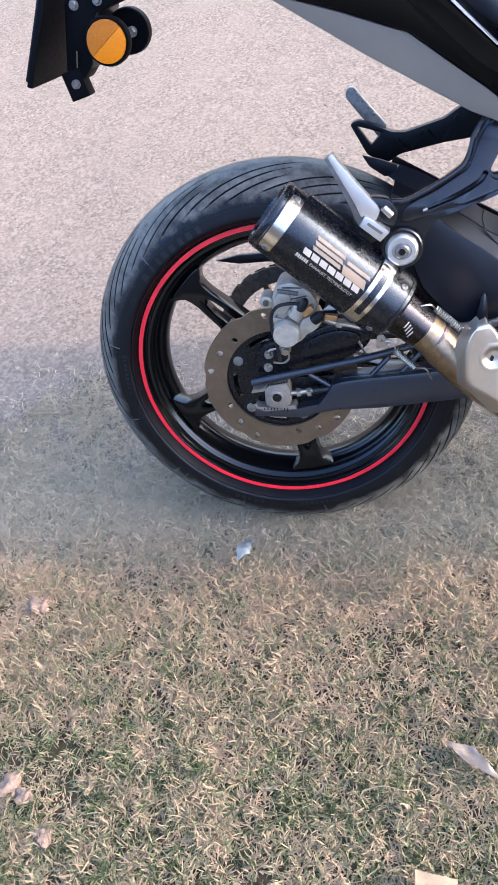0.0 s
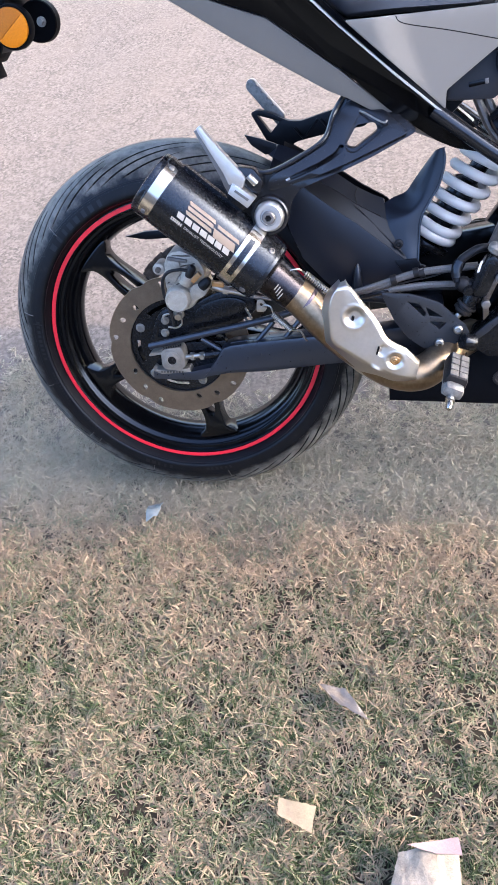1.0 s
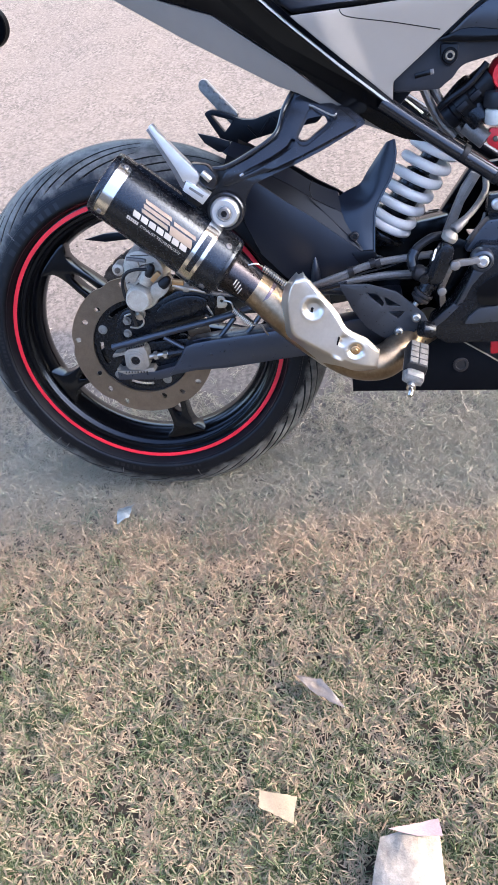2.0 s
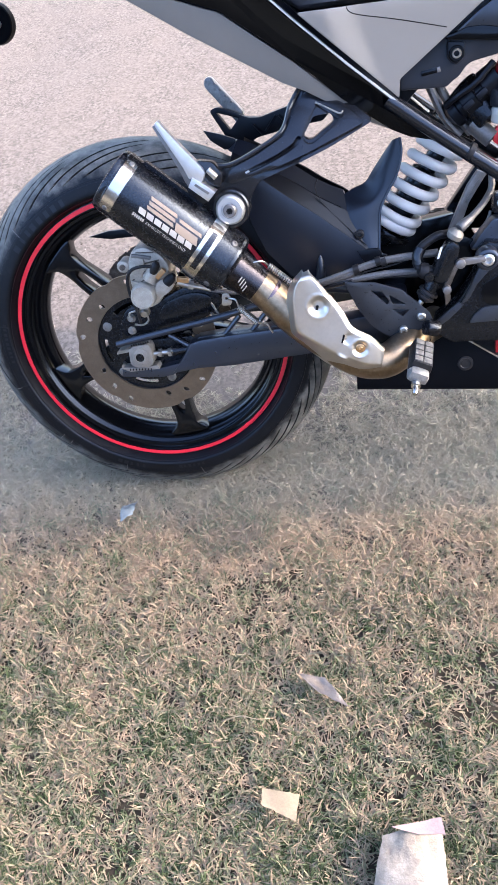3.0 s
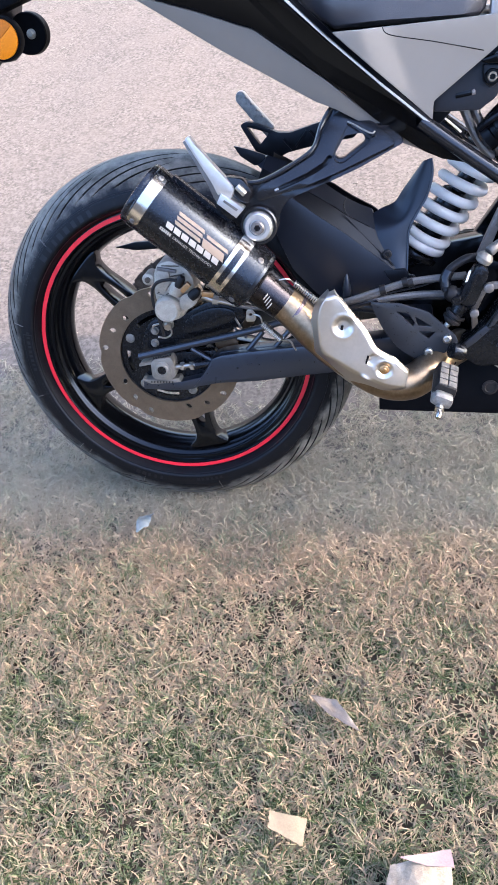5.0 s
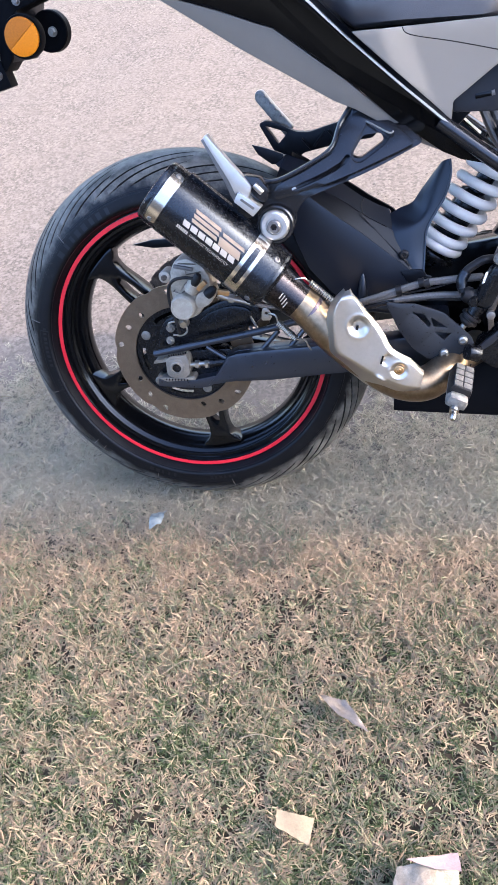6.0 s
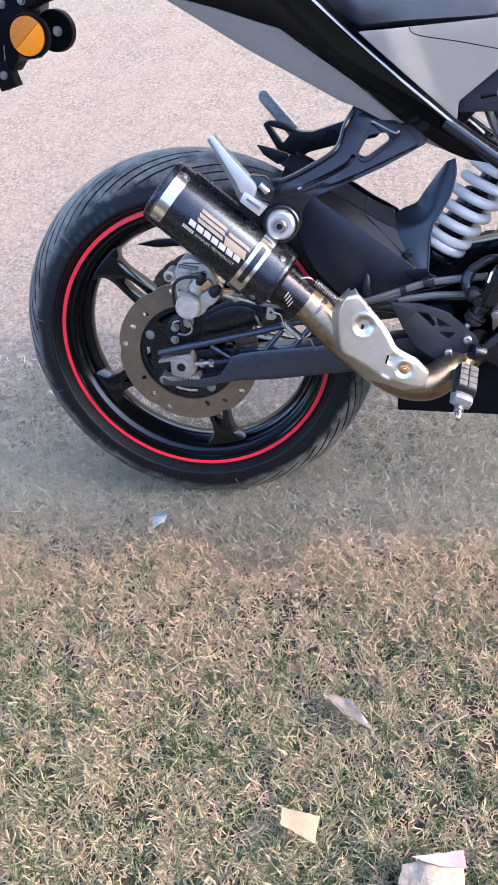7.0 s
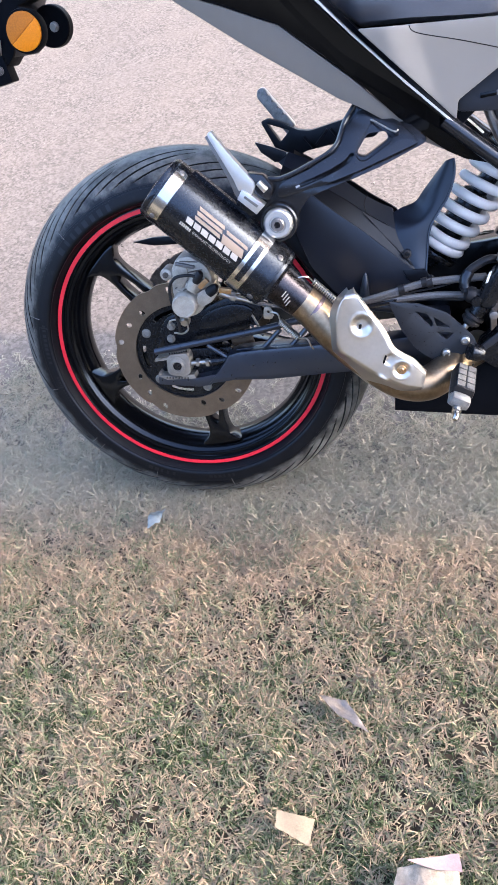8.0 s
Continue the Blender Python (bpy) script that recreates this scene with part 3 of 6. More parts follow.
def build_wheel():
    rim_prof = [(0.236, -0.0515), (0.2265, -0.0525), (0.2245, -0.0500), (0.2225, -0.0440), (0.2185, -0.0435), (0.2165, -0.0400),
                (0.2140, -0.0385), (0.2060, -0.0290), (0.1990, -0.0130), (0.1970, 0.0), (0.1990, 0.0130), (0.2060, 0.0290),
                (0.2165, 0.0400), (0.2225, 0.0440), (0.2265, 0.0525), (0.236, 0.0515), (0.237, 0.048), (0.226, 0.044),
                (0.214, 0.034), (0.205, 0.012), (0.205, -0.012), (0.214, -0.034), (0.226, -0.044), (0.237, -0.048)]
    wheel = part("rear_wheel", lathe(rim_prof, 160, closed=True), M_RIM, bike, "black five-spoke alloy rear wheel")
    # tyre with cut grooves
    bm = bmesh.new()
    SEG, CR = 760, 76
    grid = []
    sunk = {}
    for i in range(SEG):
        row = []
        for j in range(CR + 1):
            ph = radians(-118 + 236 * j / CR)
            a = abs(math.degrees(ph))
            # columns of the mesh follow the sweep of the grooves
            turn = 46.0 * (max(0.0, min(a, 70.0) - 8.0) / 58.0) ** 0.75
            th = 2 * math.pi * i / SEG + radians(turn)
            rr = 0.0635
            if a < 70:
                for off, lo, hi in ((0.0, 10, 62), (8.0, 34, 67), (16.0, 24, 64)):
                    if lo < a < hi:
                        d = (360.0 * i / SEG - off - (12.0 if ph > 0 else 0.0)) % 24.0
                        d = min(d, 24.0 - d)
                        w = 0.55 * min(1, (a - lo) / 10, (hi - a) / 5)
                        if w > 0.2:
                            rr -= 0.0030 * math.exp(-(d / w) ** 4)
            elif 72 < a < 75:
                rr += 0.0007
            sunk[i, j] = 0.0635 - rr
            r = 0.2475 + rr * math.cos(ph) + (0.001 if a < 70 else 0)
            y = (0.069 / 0.0635) * rr * math.sin(ph)
            if a > 90:
                r = 0.2475 - 0.0110 * (a - 90) / 28
                y = math.copysign(0.069 - 0.0175 * ((a - 90) / 28) ** 1.5, ph)
            row.append(bm.verts.new((r * math.cos(th), y, r * math.sin(th))))
        grid.append(row)
    for i in range(SEG):
        p, q = grid[i], grid[(i + 1) % SEG]
        for j in range(CR):
            f = bm.faces.new((p[j], p[j + 1], q[j + 1], q[j]))
            f.material_index = 1 if sunk.get((i, j), 0) > 0.0010 else 0
    tyre = part("tyre", bm, [M_TYRE, M_GROOVE], wheel, "worn dusty black rubber tyre", 50)
    # raised bars of moulded lettering on the sidewall
    bm = bmesh.new()

    def side_bar(a0, a1, r0, r1):
        n = max(2, int((a1 - a0) / 1.5) + 1)
        lo, hi = [], []
        for k in range(n):
            a = radians(a0 + (a1 - a0) * k / (n - 1))
            for r, lst in ((r0, lo), (r1, hi)):
                cc = max(-1, min(1, (r - 0.2475) / 0.0635))
                y = -0.069 * math.sqrt(1 - cc * cc) - 0.0006
                lst.append(bm.verts.new((r * math.cos(a), y, r * math.sin(a))))
        for k in range(n - 1):
            bm.faces.new((lo[k], lo[k + 1], hi[k + 1], hi[k]))

    rb = random.Random(3)
    for a0, n, dz, r0, r1 in ((112, 8, 3.6, 0.250, 0.261), (170, 9, 1.9, 0.251, 0.257), (192, 12, 1.2, 0.249, 0.253),
                              (214, 6, 1.6, 0.246, 0.250), (246, 5, 2.6, 0.252, 0.260), (272, 6, 2.0, 0.251, 0.257)):
        for k in range(n):
            side_bar(a0 + k * dz, a0 + k * dz + dz * rb.uniform(0.35, 0.7), r0, r1)
    for a0, a1, r0, r1 in ((171, 197, 0.2622, 0.2629), (171, 197, 0.2468, 0.2475), (171, 171.5, 0.2468, 0.2629), (196.5, 197, 0.2468, 0.2629)):
        side_bar(a0, a1, r0, r1)
    tagged(part("moulded_lettering", bm, M_MOULD, tyre), kind="stuff")
    bm = bmesh.new()
    for a, l in ((168, 0.020), (197, 0.012), (222, 0.016), (226, 0.010), (250, 0.012), (281, 0.018), (134, 0.02)):
        c, s = math.cos(radians(a)), math.sin(radians(a))
        pts = []
        for k in range(4):
            r = 0.262 + l * k / 3
            cc = min(1, (r - 0.2475) / 0.0635)
            pts.append((r * c, -0.069 * math.sqrt(1 - cc * cc) - 0.001, r * s))
        tube(pts, 0.0006, 5, 3, bm)
    tagged(part("mould_hair", bm, M_HOSE, tyre), kind="stuff")
    for r in (0.2420, 0.2640, 0.2672):
        y = -0.069 * math.sqrt(max(0.0, 1 - ((r - 0.2475) / 0.0635) ** 2)) if r > 0.2475 else -0.0672
        part("moulded_ring", lathe([(r - 0.0006, y + 0.0010), (r, y - 0.0007), (r + 0.0006, y + 0.0010)], 120), M_MOULD, tyre)
    # red tape on the flange
    part("red_stripe", lathe([(0.2278, -0.0533), (0.2278, -0.0541), (0.2345, -0.0536), (0.2345, -0.0526)], 160, closed=True), M_RED, wheel,
         "thin red reflective rim tape")
    # spokes
    prof = [(0.040, 0.027), (0.075, 0.0235), (0.110, 0.0205), (0.140, 0.0185), (0.165, 0.0165), (0.186, 0.0200), (0.203, 0.034)]
    outline = [(r, -w) for r, w in prof] + [(r, w) for r, w in prof[::-1]]
    hole = round_loop([(0.106, -0.0085), (0.136, -0.0092), (0.156, -0.0066), (0.166, 0.0), (0.156, 0.0066), (0.136, 0.0092), (0.106, 0.0085)], 0.004, 3)
    first = None
    for k in range(5):
        if first is None:
            first = part("spoke", plate(smooth_loop(outline, 4), -0.036, -0.004, [hole], bev=0.0048), M_RIM, wheel)
            ob = first
        else:
            ob = new("spoke", first.data)
            ob.parent = wheel
        ob.matrix_basis = Matrix.Rotation(-radians(63 + 72 * k), 4, "Y")
    part("hub", lathe([(0.02, -0.066), (0.048, -0.066), (0.052, -0.06), (0.052, -0.03), (0.045, 0.0), (0.052, 0.04), (0.058, 0.065), (0.02, 0.065)], 48,
                      closed=True), M_SATIN, wheel)
    # brake rotor
    outer = []
    for i in range(144):
        a = 2 * math.pi * i / 144
        r = 0.1200 - 0.0036 * max(0, math.cos(6 * a + 0.6)) ** 8
        outer.append((r * math.cos(a), r * math.sin(a)))
    holes = [ring_pts(0.0835, 72)]
    for k in range(15):
        a = radians((132, 207, 283, 358, 60)[k // 3] + 18.7 * (k % 3))
        r = (0.0945, 0.1020, 0.1090)[k % 3]
        u, v = Vector((math.cos(a), math.sin(a))), Vector((-math.sin(a), math.cos(a)))
        tilt = radians(35)
        d, e = u * math.cos(tilt) + v * math.sin(tilt), v * math.cos(tilt) - u * math.sin(tilt)
        holes.append([tuple(u * r + d * (0.0056 * math.cos(q)) + e * (0.0042 * math.sin(q))) for q in [2 * math.pi * i / 10 for i in range(10)]])
    part("brake_disc", plate(outer, -0.0905, -0.0860, holes, bev=0.0), M_DISC, wheel, "brown rusty slotted brake rotor", 20)
    ch = [ring_pts(0.030, 24)]
    for k in range(5):
        c0 = 152 + 72 * k + 19
        arc = [(0.0745 * math.cos(radians(c0 + q)), 0.0745 * math.sin(radians(c0 + q))) for q in range(0, 33, 4)]
        arc += [(0.0675 * math.cos(radians(c0 + q)), 0.0675 * math.sin(radians(c0 + q))) for q in range(32, -1, -4)]
        ch.append(arc)
    part("disc_carrier", plate(ring_pts(0.0840, 72), -0.0850, -0.0800, ch, bev=0.0), M_SATIN, wheel)
    for k in range(5):
        a = radians(152 + 72 * k)
        part("disc_bolt", socket_bolt((0.071 * math.cos(a), -0.085, 0.071 * math.sin(a)), (0, -1, 0), 0.0078, 0.0026), M_BLOCK, wheel)
    # sprocket with the chain round it
    teeth = []
    for i in range(42 * 4):
        a = 2 * math.pi * i / (42 * 4)
        r = 0.113 + 0.003 * (1 if i % 4 in (1, 2) else -1)
        teeth.append((r * math.cos(a), r * math.sin(a)))
    part("sprocket", plate(teeth, 0.080, 0.087, [ring_pts(0.096, 60)], bev=0.0), M_DARKSTEEL, wheel)
    for k in range(5):
        a = radians(40 + 72 * k)
        part("sprocket_arm", tube([(0.05 * math.cos(a), 0.083, 0.05 * math.sin(a)), (0.100 * math.cos(a), 0.083, 0.100 * math.sin(a))], 0.006, 8, smooth=False), M_DARKSTEEL, wheel)
    part("axle_end", cyl((0, -0.105, 0), (0, 0.12, 0), 0.012, seg=24), M_DARKSTEEL, wheel)


build_wheel()


def build_chain():
    """Roller chain round the sprocket and forward along its upper and lower runs."""
    bm = bmesh.new()
    path = []
    for k in range(60):
        a = radians(95 + 170 * k / 59)
        path.append((0.117 * math.cos(a), 0.117 * math.sin(a)))
    top = [(0.56 - (0.56 + 0.009) * k / 60, 0.130 - 0.013 * k / 60) for k in range(60)]
    low = [(-0.009 + 0.569 * k / 60, -0.117 + 0.06 * k / 60) for k in range(61)]
    pts = top + path + low
    s, run, last = [], 0.0, pts[0]
    acc = 0.0
    pins = [pts[0]]
    for p in pts[1:]:
        d = math.dist(p, last)
        while acc + d >= 0.0127:
            k = (0.0127 - acc) / d
            last = (last[0] + (p[0] - last[0]) * k, last[1] + (p[1] - last[1]) * k)
            pins.append(last)
            d = math.dist(p, last)
            acc = 0.0
        acc += d
        last = p
    for i in range(len(pins) - 1):
        (x0, z0), (x1, z1) = pins[i], pins[i + 1]
        a = math.degrees(math.atan2(z1 - z0, x1 - x0))
        for y in ((0.0775, 0.0895) if i % 2 else (0.0795, 0.0875)):
            box(((x0 + x1) / 2, y, (z0 + z1) / 2), (0.0185, 0.0020, 0.0150 if i % 2 else 0.0110), (0, -a, 0), 0.0, bm)
        cyl((x0, 0.076, z0), (x0, 0.091, z0), 0.0034, seg=8, bm=bm)
    part("drive_chain", bm, M_DARKSTEEL, bike, "oily dark drive chain")
    part("chain_guard", plate([(-0.103, 0.155), (-0.066, 0.162), (-0.02, 0.163), (0.12, 0.150), (0.35, 0.140), (0.35, 0.128), (0.10, 0.135), (-0.02, 0.149), (-0.065, 0.148)],
                              0.028, 0.036, bev=0.0015), M_PLASTIC, bike)


build_chain()


def build_swingarm():
    arm = part("swingarm", plate([(0.046, -0.036), (0.0925, -0.0290), (0.1514, -0.0275), (0.2289, -0.0196), (0.44, 0.000), (0.44, 0.050), (0.33, 0.038), (0.2328, 0.0314), (0.135, 0.0241),
                                  (0.100, 0.0200), (0.0844, 0.0150), (0.075, 0.000), (0.060, -0.020)], -0.139, -0.100, bev=0.006), M_ARM, bike, "black box-section swingarm")
    part("top_chamfer", plate([(0.088, 0.0140), (0.100, 0.0170), (0.135, 0.0205), (0.2328, 0.0275), (0.33, 0.034), (0.33, 0.039), (0.2328, 0.0325), (0.135, 0.0252), (0.098, 0.0208)], -0.128, -0.104, bev=0.003), M_ARM, arm)
    part("dropout_lower", plate([(-0.036, -0.036), (0.0316, -0.0405), (0.050, -0.0375), (0.064, -0.030), (0.062, -0.018), (0.028, -0.0250), (-0.035, -0.0210)], -0.137, -0.112, bev=0.002), M_ARM, arm)
    part("dropout_inner", plate([(-0.044, -0.026), (0.06, -0.034), (0.10, 0.006), (0.085, 0.020), (-0.038, 0.0165)], -0.118, -0.100, bev=0.002), M_SATIN, arm)
    part("brace_rod", tube([(-0.035, -0.134, 0.0205), (0.060, -0.134, 0.0395), (0.150, -0.131, 0.0565), (0.235, -0.115, 0.074)], 0.0056, 12), M_ARM, arm)
    bm = tube([(0.235, -0.112, 0.070), (0.30, -0.10, 0.080), (0.40, -0.09, 0.06)], 0.010, 12)
    part("brace_end", bm, M_ARM, arm)
    for x0, z0, x1, z1 in ((0.135, 0.016, 0.168, 0.052), (0.180, 0.020, 0.215, 0.060), (0.082, 0.006, 0.050, 0.028)):
        part("gusset", tube([(x0, -0.126, z0), (x1, -0.126, z1)], 0.004, 8, smooth=False), M_ARM, arm)
    part("left_arm", plate([(-0.05, -0.03), (0.25, -0.03), (0.44, -0.010), (0.44, 0.040), (0.24, 0.03), (-0.04, 0.03)], 0.105, 0.135, bev=0.005), M_ARM, arm)
    part("crossmember", box((0.40, 0.0, 0.012), (0.06, 0.21, 0.05), bev=0.008), M_ARM, arm)
    # chain adjuster block
    blk = [(-0.017, -0.009), (-0.0150, -0.0150), (-0.006, -0.0190), (0.012, -0.0195), (0.0215, -0.0135), (0.0220, 0.012), (0.0180, 0.0200), (-0.0095, 0.0180), (-0.0160, 0.0105)]
    adj = part("chain_adjuster", plate(round_loop(blk, 0.003, 3), -0.142, -0.117, bev=0.0015), M_BLOCK, arm, "dusty grey alloy axle adjuster block")
    part("index_plate", plate(round_loop([(-0.037, 0.0055), (-0.0345, 0.0108), (-0.0150, 0.0125), (0.0190, 0.0215), (0.0205, 0.0245), (-0.012, 0.0190), (-0.0160, 0.0085)], 0.001, 2), -0.1385, -0.118, bev=0.0008), M_BLOCK, adj)
    part("lower_plate", plate(round_loop([(-0.034, -0.0150), (-0.0300, -0.0200), (0.000, -0.0215), (0.0260, -0.0175), (0.0285, -0.0245), (-0.020, -0.0270), (-0.034, -0.0210)], 0.001, 2), -0.1385, -0.118, bev=0.0008), M_BLOCK, adj)
    part("raised_ring", turned((0.0015, -0.142, -0.0008), (0.0015, -0.1440, -0.0008), [(0, 0.0155), (0.7, 0.0155), (1, 0.0140), (0.999, 0.0112), (0.2, 0.0110)], 32), M_BLOCK, adj)
    part("washer", turned((0.0015, -0.1425, -0.0008), (0.0015, -0.1455, -0.0008), [(0, 0.0112), (0.6, 0.0112), (1, 0.0100), (0.999, 0.0075), (0.2, 0.0070)], 32), M_BLOCK, adj)
    part("axle_hole", cyl((0.0015, -0.1425, -0.0008), (0.0015, -0.1440, -0.0008), 0.0070, seg=20), M_SATIN, adj)
    for k in range(8):
        part("index_mark", box((-0.010 + 0.0040 * k, -0.1392, 0.0192 + 0.0006 * k), (0.0014, 0.002, 0.0030), (0, -10, 0), 0.0003), M_SATIN, adj)
        part("index_mark", box((-0.020 + 0.0050 * k, -0.1392, -0.0225 - 0.0002 * k), (0.0014, 0.002, 0.0030), (0, 6, 0), 0.0003), M_SATIN, adj)
    part("adjuster_bolt", cyl((0.020, -0.131, -0.001), (0.080, -0.127, 0.003), 0.0042, seg=12), M_STEEL, arm)
    for x in (0.030, 0.046):
        part("lock_nut", cyl((x, -0.130, -0.0005), (x + 0.006, -0.130, 0.0), 0.0072, seg=6), M_STEEL, arm)
    part("adjuster_cap", cyl((0.054, -0.129, 0.0005), (0.094, -0.126, 0.0035), 0.0080, 0.0045, seg=14), M_SATIN, arm)


build_swingarm()


def build_caliper():
    body = [(0.004, 0.118), (0.006, 0.150), (0.016, 0.168), (0.036, 0.172), (0.060, 0.158), (0.070, 0.140), (0.066, 0.112), (0.046, 0.082), (0.030, 0.074), (0.008, 0.086)]
    cal = part("brake_caliper", plate(round_loop(body, 0.006, 3), -0.126, -0.072, bev=0.005), M_CALIPER, bike, "dusty grey-gold single-piston brake caliper")
    part("piston_cover", turned((0.024, -0.124, 0.098), (0.024, -0.142, 0.098), [(0, 0.0205), (0.55, 0.0205), (0.85, 0.019), (1, 0.016)], 36), M_CALIPER, cal)
    part("casting_gap", plate([(0.040, 0.098), (0.046, 0.112), (0.050, 0.112), (0.045, 0.096)], -0.1285, -0.124, bev=0.0), M_SATIN, cal)
    part("casting_step", plate(round_loop([(0.008, 0.126), (0.010, 0.150), (0.020, 0.160), (0.032, 0.160), (0.034, 0.140), (0.022, 0.122)], 0.004, 2), -0.1300, -0.124, bev=0.002), M_CALIPER, cal)
    for x0, z0, x1, z1 in ((0.012, 0.112, 0.040, 0.128), (0.010, 0.122, 0.036, 0.136), (0.030, 0.146, 0.056, 0.150), (0.022, 0.164, 0.050, 0.162)):
        part("casting_line", tube([(x0, -0.1262, z0), (x1, -0.1262, z1)], 0.0010, 6, smooth=False), M_DARKSTEEL, cal)
    part("cover_rim", turned((0.024, -0.1405, 0.098), (0.024, -0.1430, 0.098), [(0, 0.0185), (0.5, 0.0185), (1, 0.0170), (0.999, 0.0155), (0.4, 0.0150)], 36), M_CALIPER, cal)
    part("pad_pin", cyl((0.030, -0.131, 0.130), (0.040, -0.131, 0.126), 0.0060, seg=14, bev=0.001), M_CALIPER, cal)
    part("rust_edge", box((0.030, -0.1285, 0.158), (0.030, 0.006, 0.005), (0, 12, 0), 0.001), M_DULL, cal)
    part("lug", cyl((-0.002, -0.128, 0.144), (-0.002, -0.098, 0.144), 0.0095, seg=20, bev=0.002), M_CALIPER, cal)
    part("lug_pin", cyl((-0.002, -0.131, 0.144), (-0.002, -0.125, 0.144), 0.0045, seg=12), M_DARKSTEEL, cal)
    for z in (0.118, 0.128, 0.138):
        part("rib", box((0.015, -0.127, z), (0.016, 0.006, 0.003), (0, 20, 0), 0.001), M_CALIPER, cal)
    part("body_side", plate(round_loop([(0.040, 0.100), (0.048, 0.118), (0.070, 0.126), (0.076, 0.112), (0.066, 0.100), (0.050, 0.092)], 0.004, 2), -0.132, -0.095, bev=0.003), M_CALIPER, cal)
    part("bridge", cyl((0.036, -0.129, 0.120), (0.050, -0.129, 0.140), 0.011, seg=18, bev=0.002), M_CALIPER, cal)
    part("bleed_cap", turned((0.046, -0.136, 0.134), (0.056, -0.139, 0.150), [(0, 0.0055), (0.25, 0.0068), (0.8, 0.0062), (1, 0.004)], 16), M_RUBBER, cal)
    part("pin_boot", turned((0.064, -0.134, 0.116), (0.078, -0.136, 0.128), [(0, 0.0075), (0.3, 0.0080), (0.7, 0.0070), (1, 0.004)], 16), M_RUBBER, cal)
    for p, q in (((0.052, -0.133, 0.122), (0.062, -0.134, 0.140)), ((0.078, -0.128, 0.117), (0.098, -0.122, 0.116))):
        part("brass_pipe", box(tuple((a + b) / 2 for a, b in zip(p, q)), (0.018, 0.008, 0.008), (0, -40 if p[0] < 0.06 else 8, 0), 0.001), M_BRASS, cal)
    part("mount_bolt", hexhead((0.018, -0.122, 0.070), (0.1, -1, -0.2), 0.0068, 0.012), M_STEEL, cal)
    part("sensor_wire", tube([(0.049, -0.140, 0.144), (0.034, -0.143, 0.147), (0.016, -0.142, 0.143), (0.006, -0.140, 0.130), (0.004, -0.138, 0.108), (0.008, -0.136, 0.084),
                              (0.010, -0.134, 0.066), (0.010, -0.130, 0.054)], 0.0026, 8, 10), M_RUBBER, cal)
    part("wire_clip", tube([(-0.006, -0.130, 0.064), (-0.004, -0.131, 0.071), (0.010, -0.131, 0.074)], 0.0016, 6, 6), M_STEEL, cal)
    part("wire_clip", tube([(0.000, -0.130, 0.051), (0.014, -0.131, 0.050), (0.023, -0.130, 0.056), (0.023, -0.130, 0.066)], 0.0016, 6, 6), M_STEEL, cal)
    for x, z in ((-0.009, 0.056), (-0.012, 0.035)):
        part("bracket_bolt", hexhead((x, -0.112, z), (0, -1, 0), 0.0054, 0.008), M_BLOCK, cal)
    br = part("caliper_bracket", plate(smooth_loop([(-0.032, 0.010), (-0.030, 0.045), (-0.012, 0.072), (0.020, 0.078), (0.050, 0.086), (0.085, 0.100), (0.125, 0.098), (0.142, 0.075),
                                                     (0.120, 0.052), (0.060, 0.030)], 4), -0.114, -0.094, bev=0.005), M_SATIN, bike, "black cast caliper carrier")
    part("raised_face", plate(smooth_loop([(0.040, 0.050), (0.050, 0.076), (0.088, 0.091), (0.118, 0.088), (0.126, 0.074), (0.090, 0.055)], 4), -0.119, -0.112, bev=0.003), M_SATIN, br)
    line = part("brake_line", tube([(0.078, -0.122, 0.113), (0.092, -0.121, 0.106), (0.110, -0.120, 0.101), (0.128, -0.118, 0.094)], lambda k: 0.0062 - 0.003 * k, 12), M_STEEL, bike,
                "braided rear brake line with plated union")
    part("line_hose", tube([(0.126, -0.118, 0.095), (0.165, -0.115, 0.086), (0.215, -0.115, 0.090), (0.27, -0.118, 0.092), (0.307, -0.13, 0.096)], 0.0036, 8), M_HOSE, line)
    part("banjo_nut", cyl((0.094, -0.1215, 0.1055), (0.102, -0.1205, 0.1035), 0.0074, seg=6), M_STEEL, line)
    for pts in ([(0.105, -0.110, 0.094), (0.112, -0.112, 0.070), (0.125, -0.112, 0.050), (0.140, -0.118, 0.040)],
                [(0.108, -0.110, 0.092), (0.122, -0.113, 0.075), (0.134, -0.116, 0.052)]):
        part("thin_cable", tube(pts, 0.0020, 7), M_HOSE, line)


build_caliper()

# ---------- exhaust ----------
CAN0 = Vector((0.028, -0.180, 0.282))
CAN_D = Vector((0.743, 0.0, -0.669)).normalized()
CAN_UP = Vector((0.669, 0.0, 0.743)).normalized()
CAN_N = Vector((0, -1, 0))


def can(a, phi=0.0, r=0.0):
    p = radians(phi)
    return CAN0 + CAN_D * a + (CAN_UP * math.sin(p) + CAN_N * math.cos(p)) * r


def can_turned(prof, seg=64):
    a0, a1 = prof[0][0], prof[-1][0]
    bm = bmesh.new()
    loops = [[can(a, 360 * j / seg, r) for j in range(seg)] for a, r in prof]
    return rings(bm, loops)


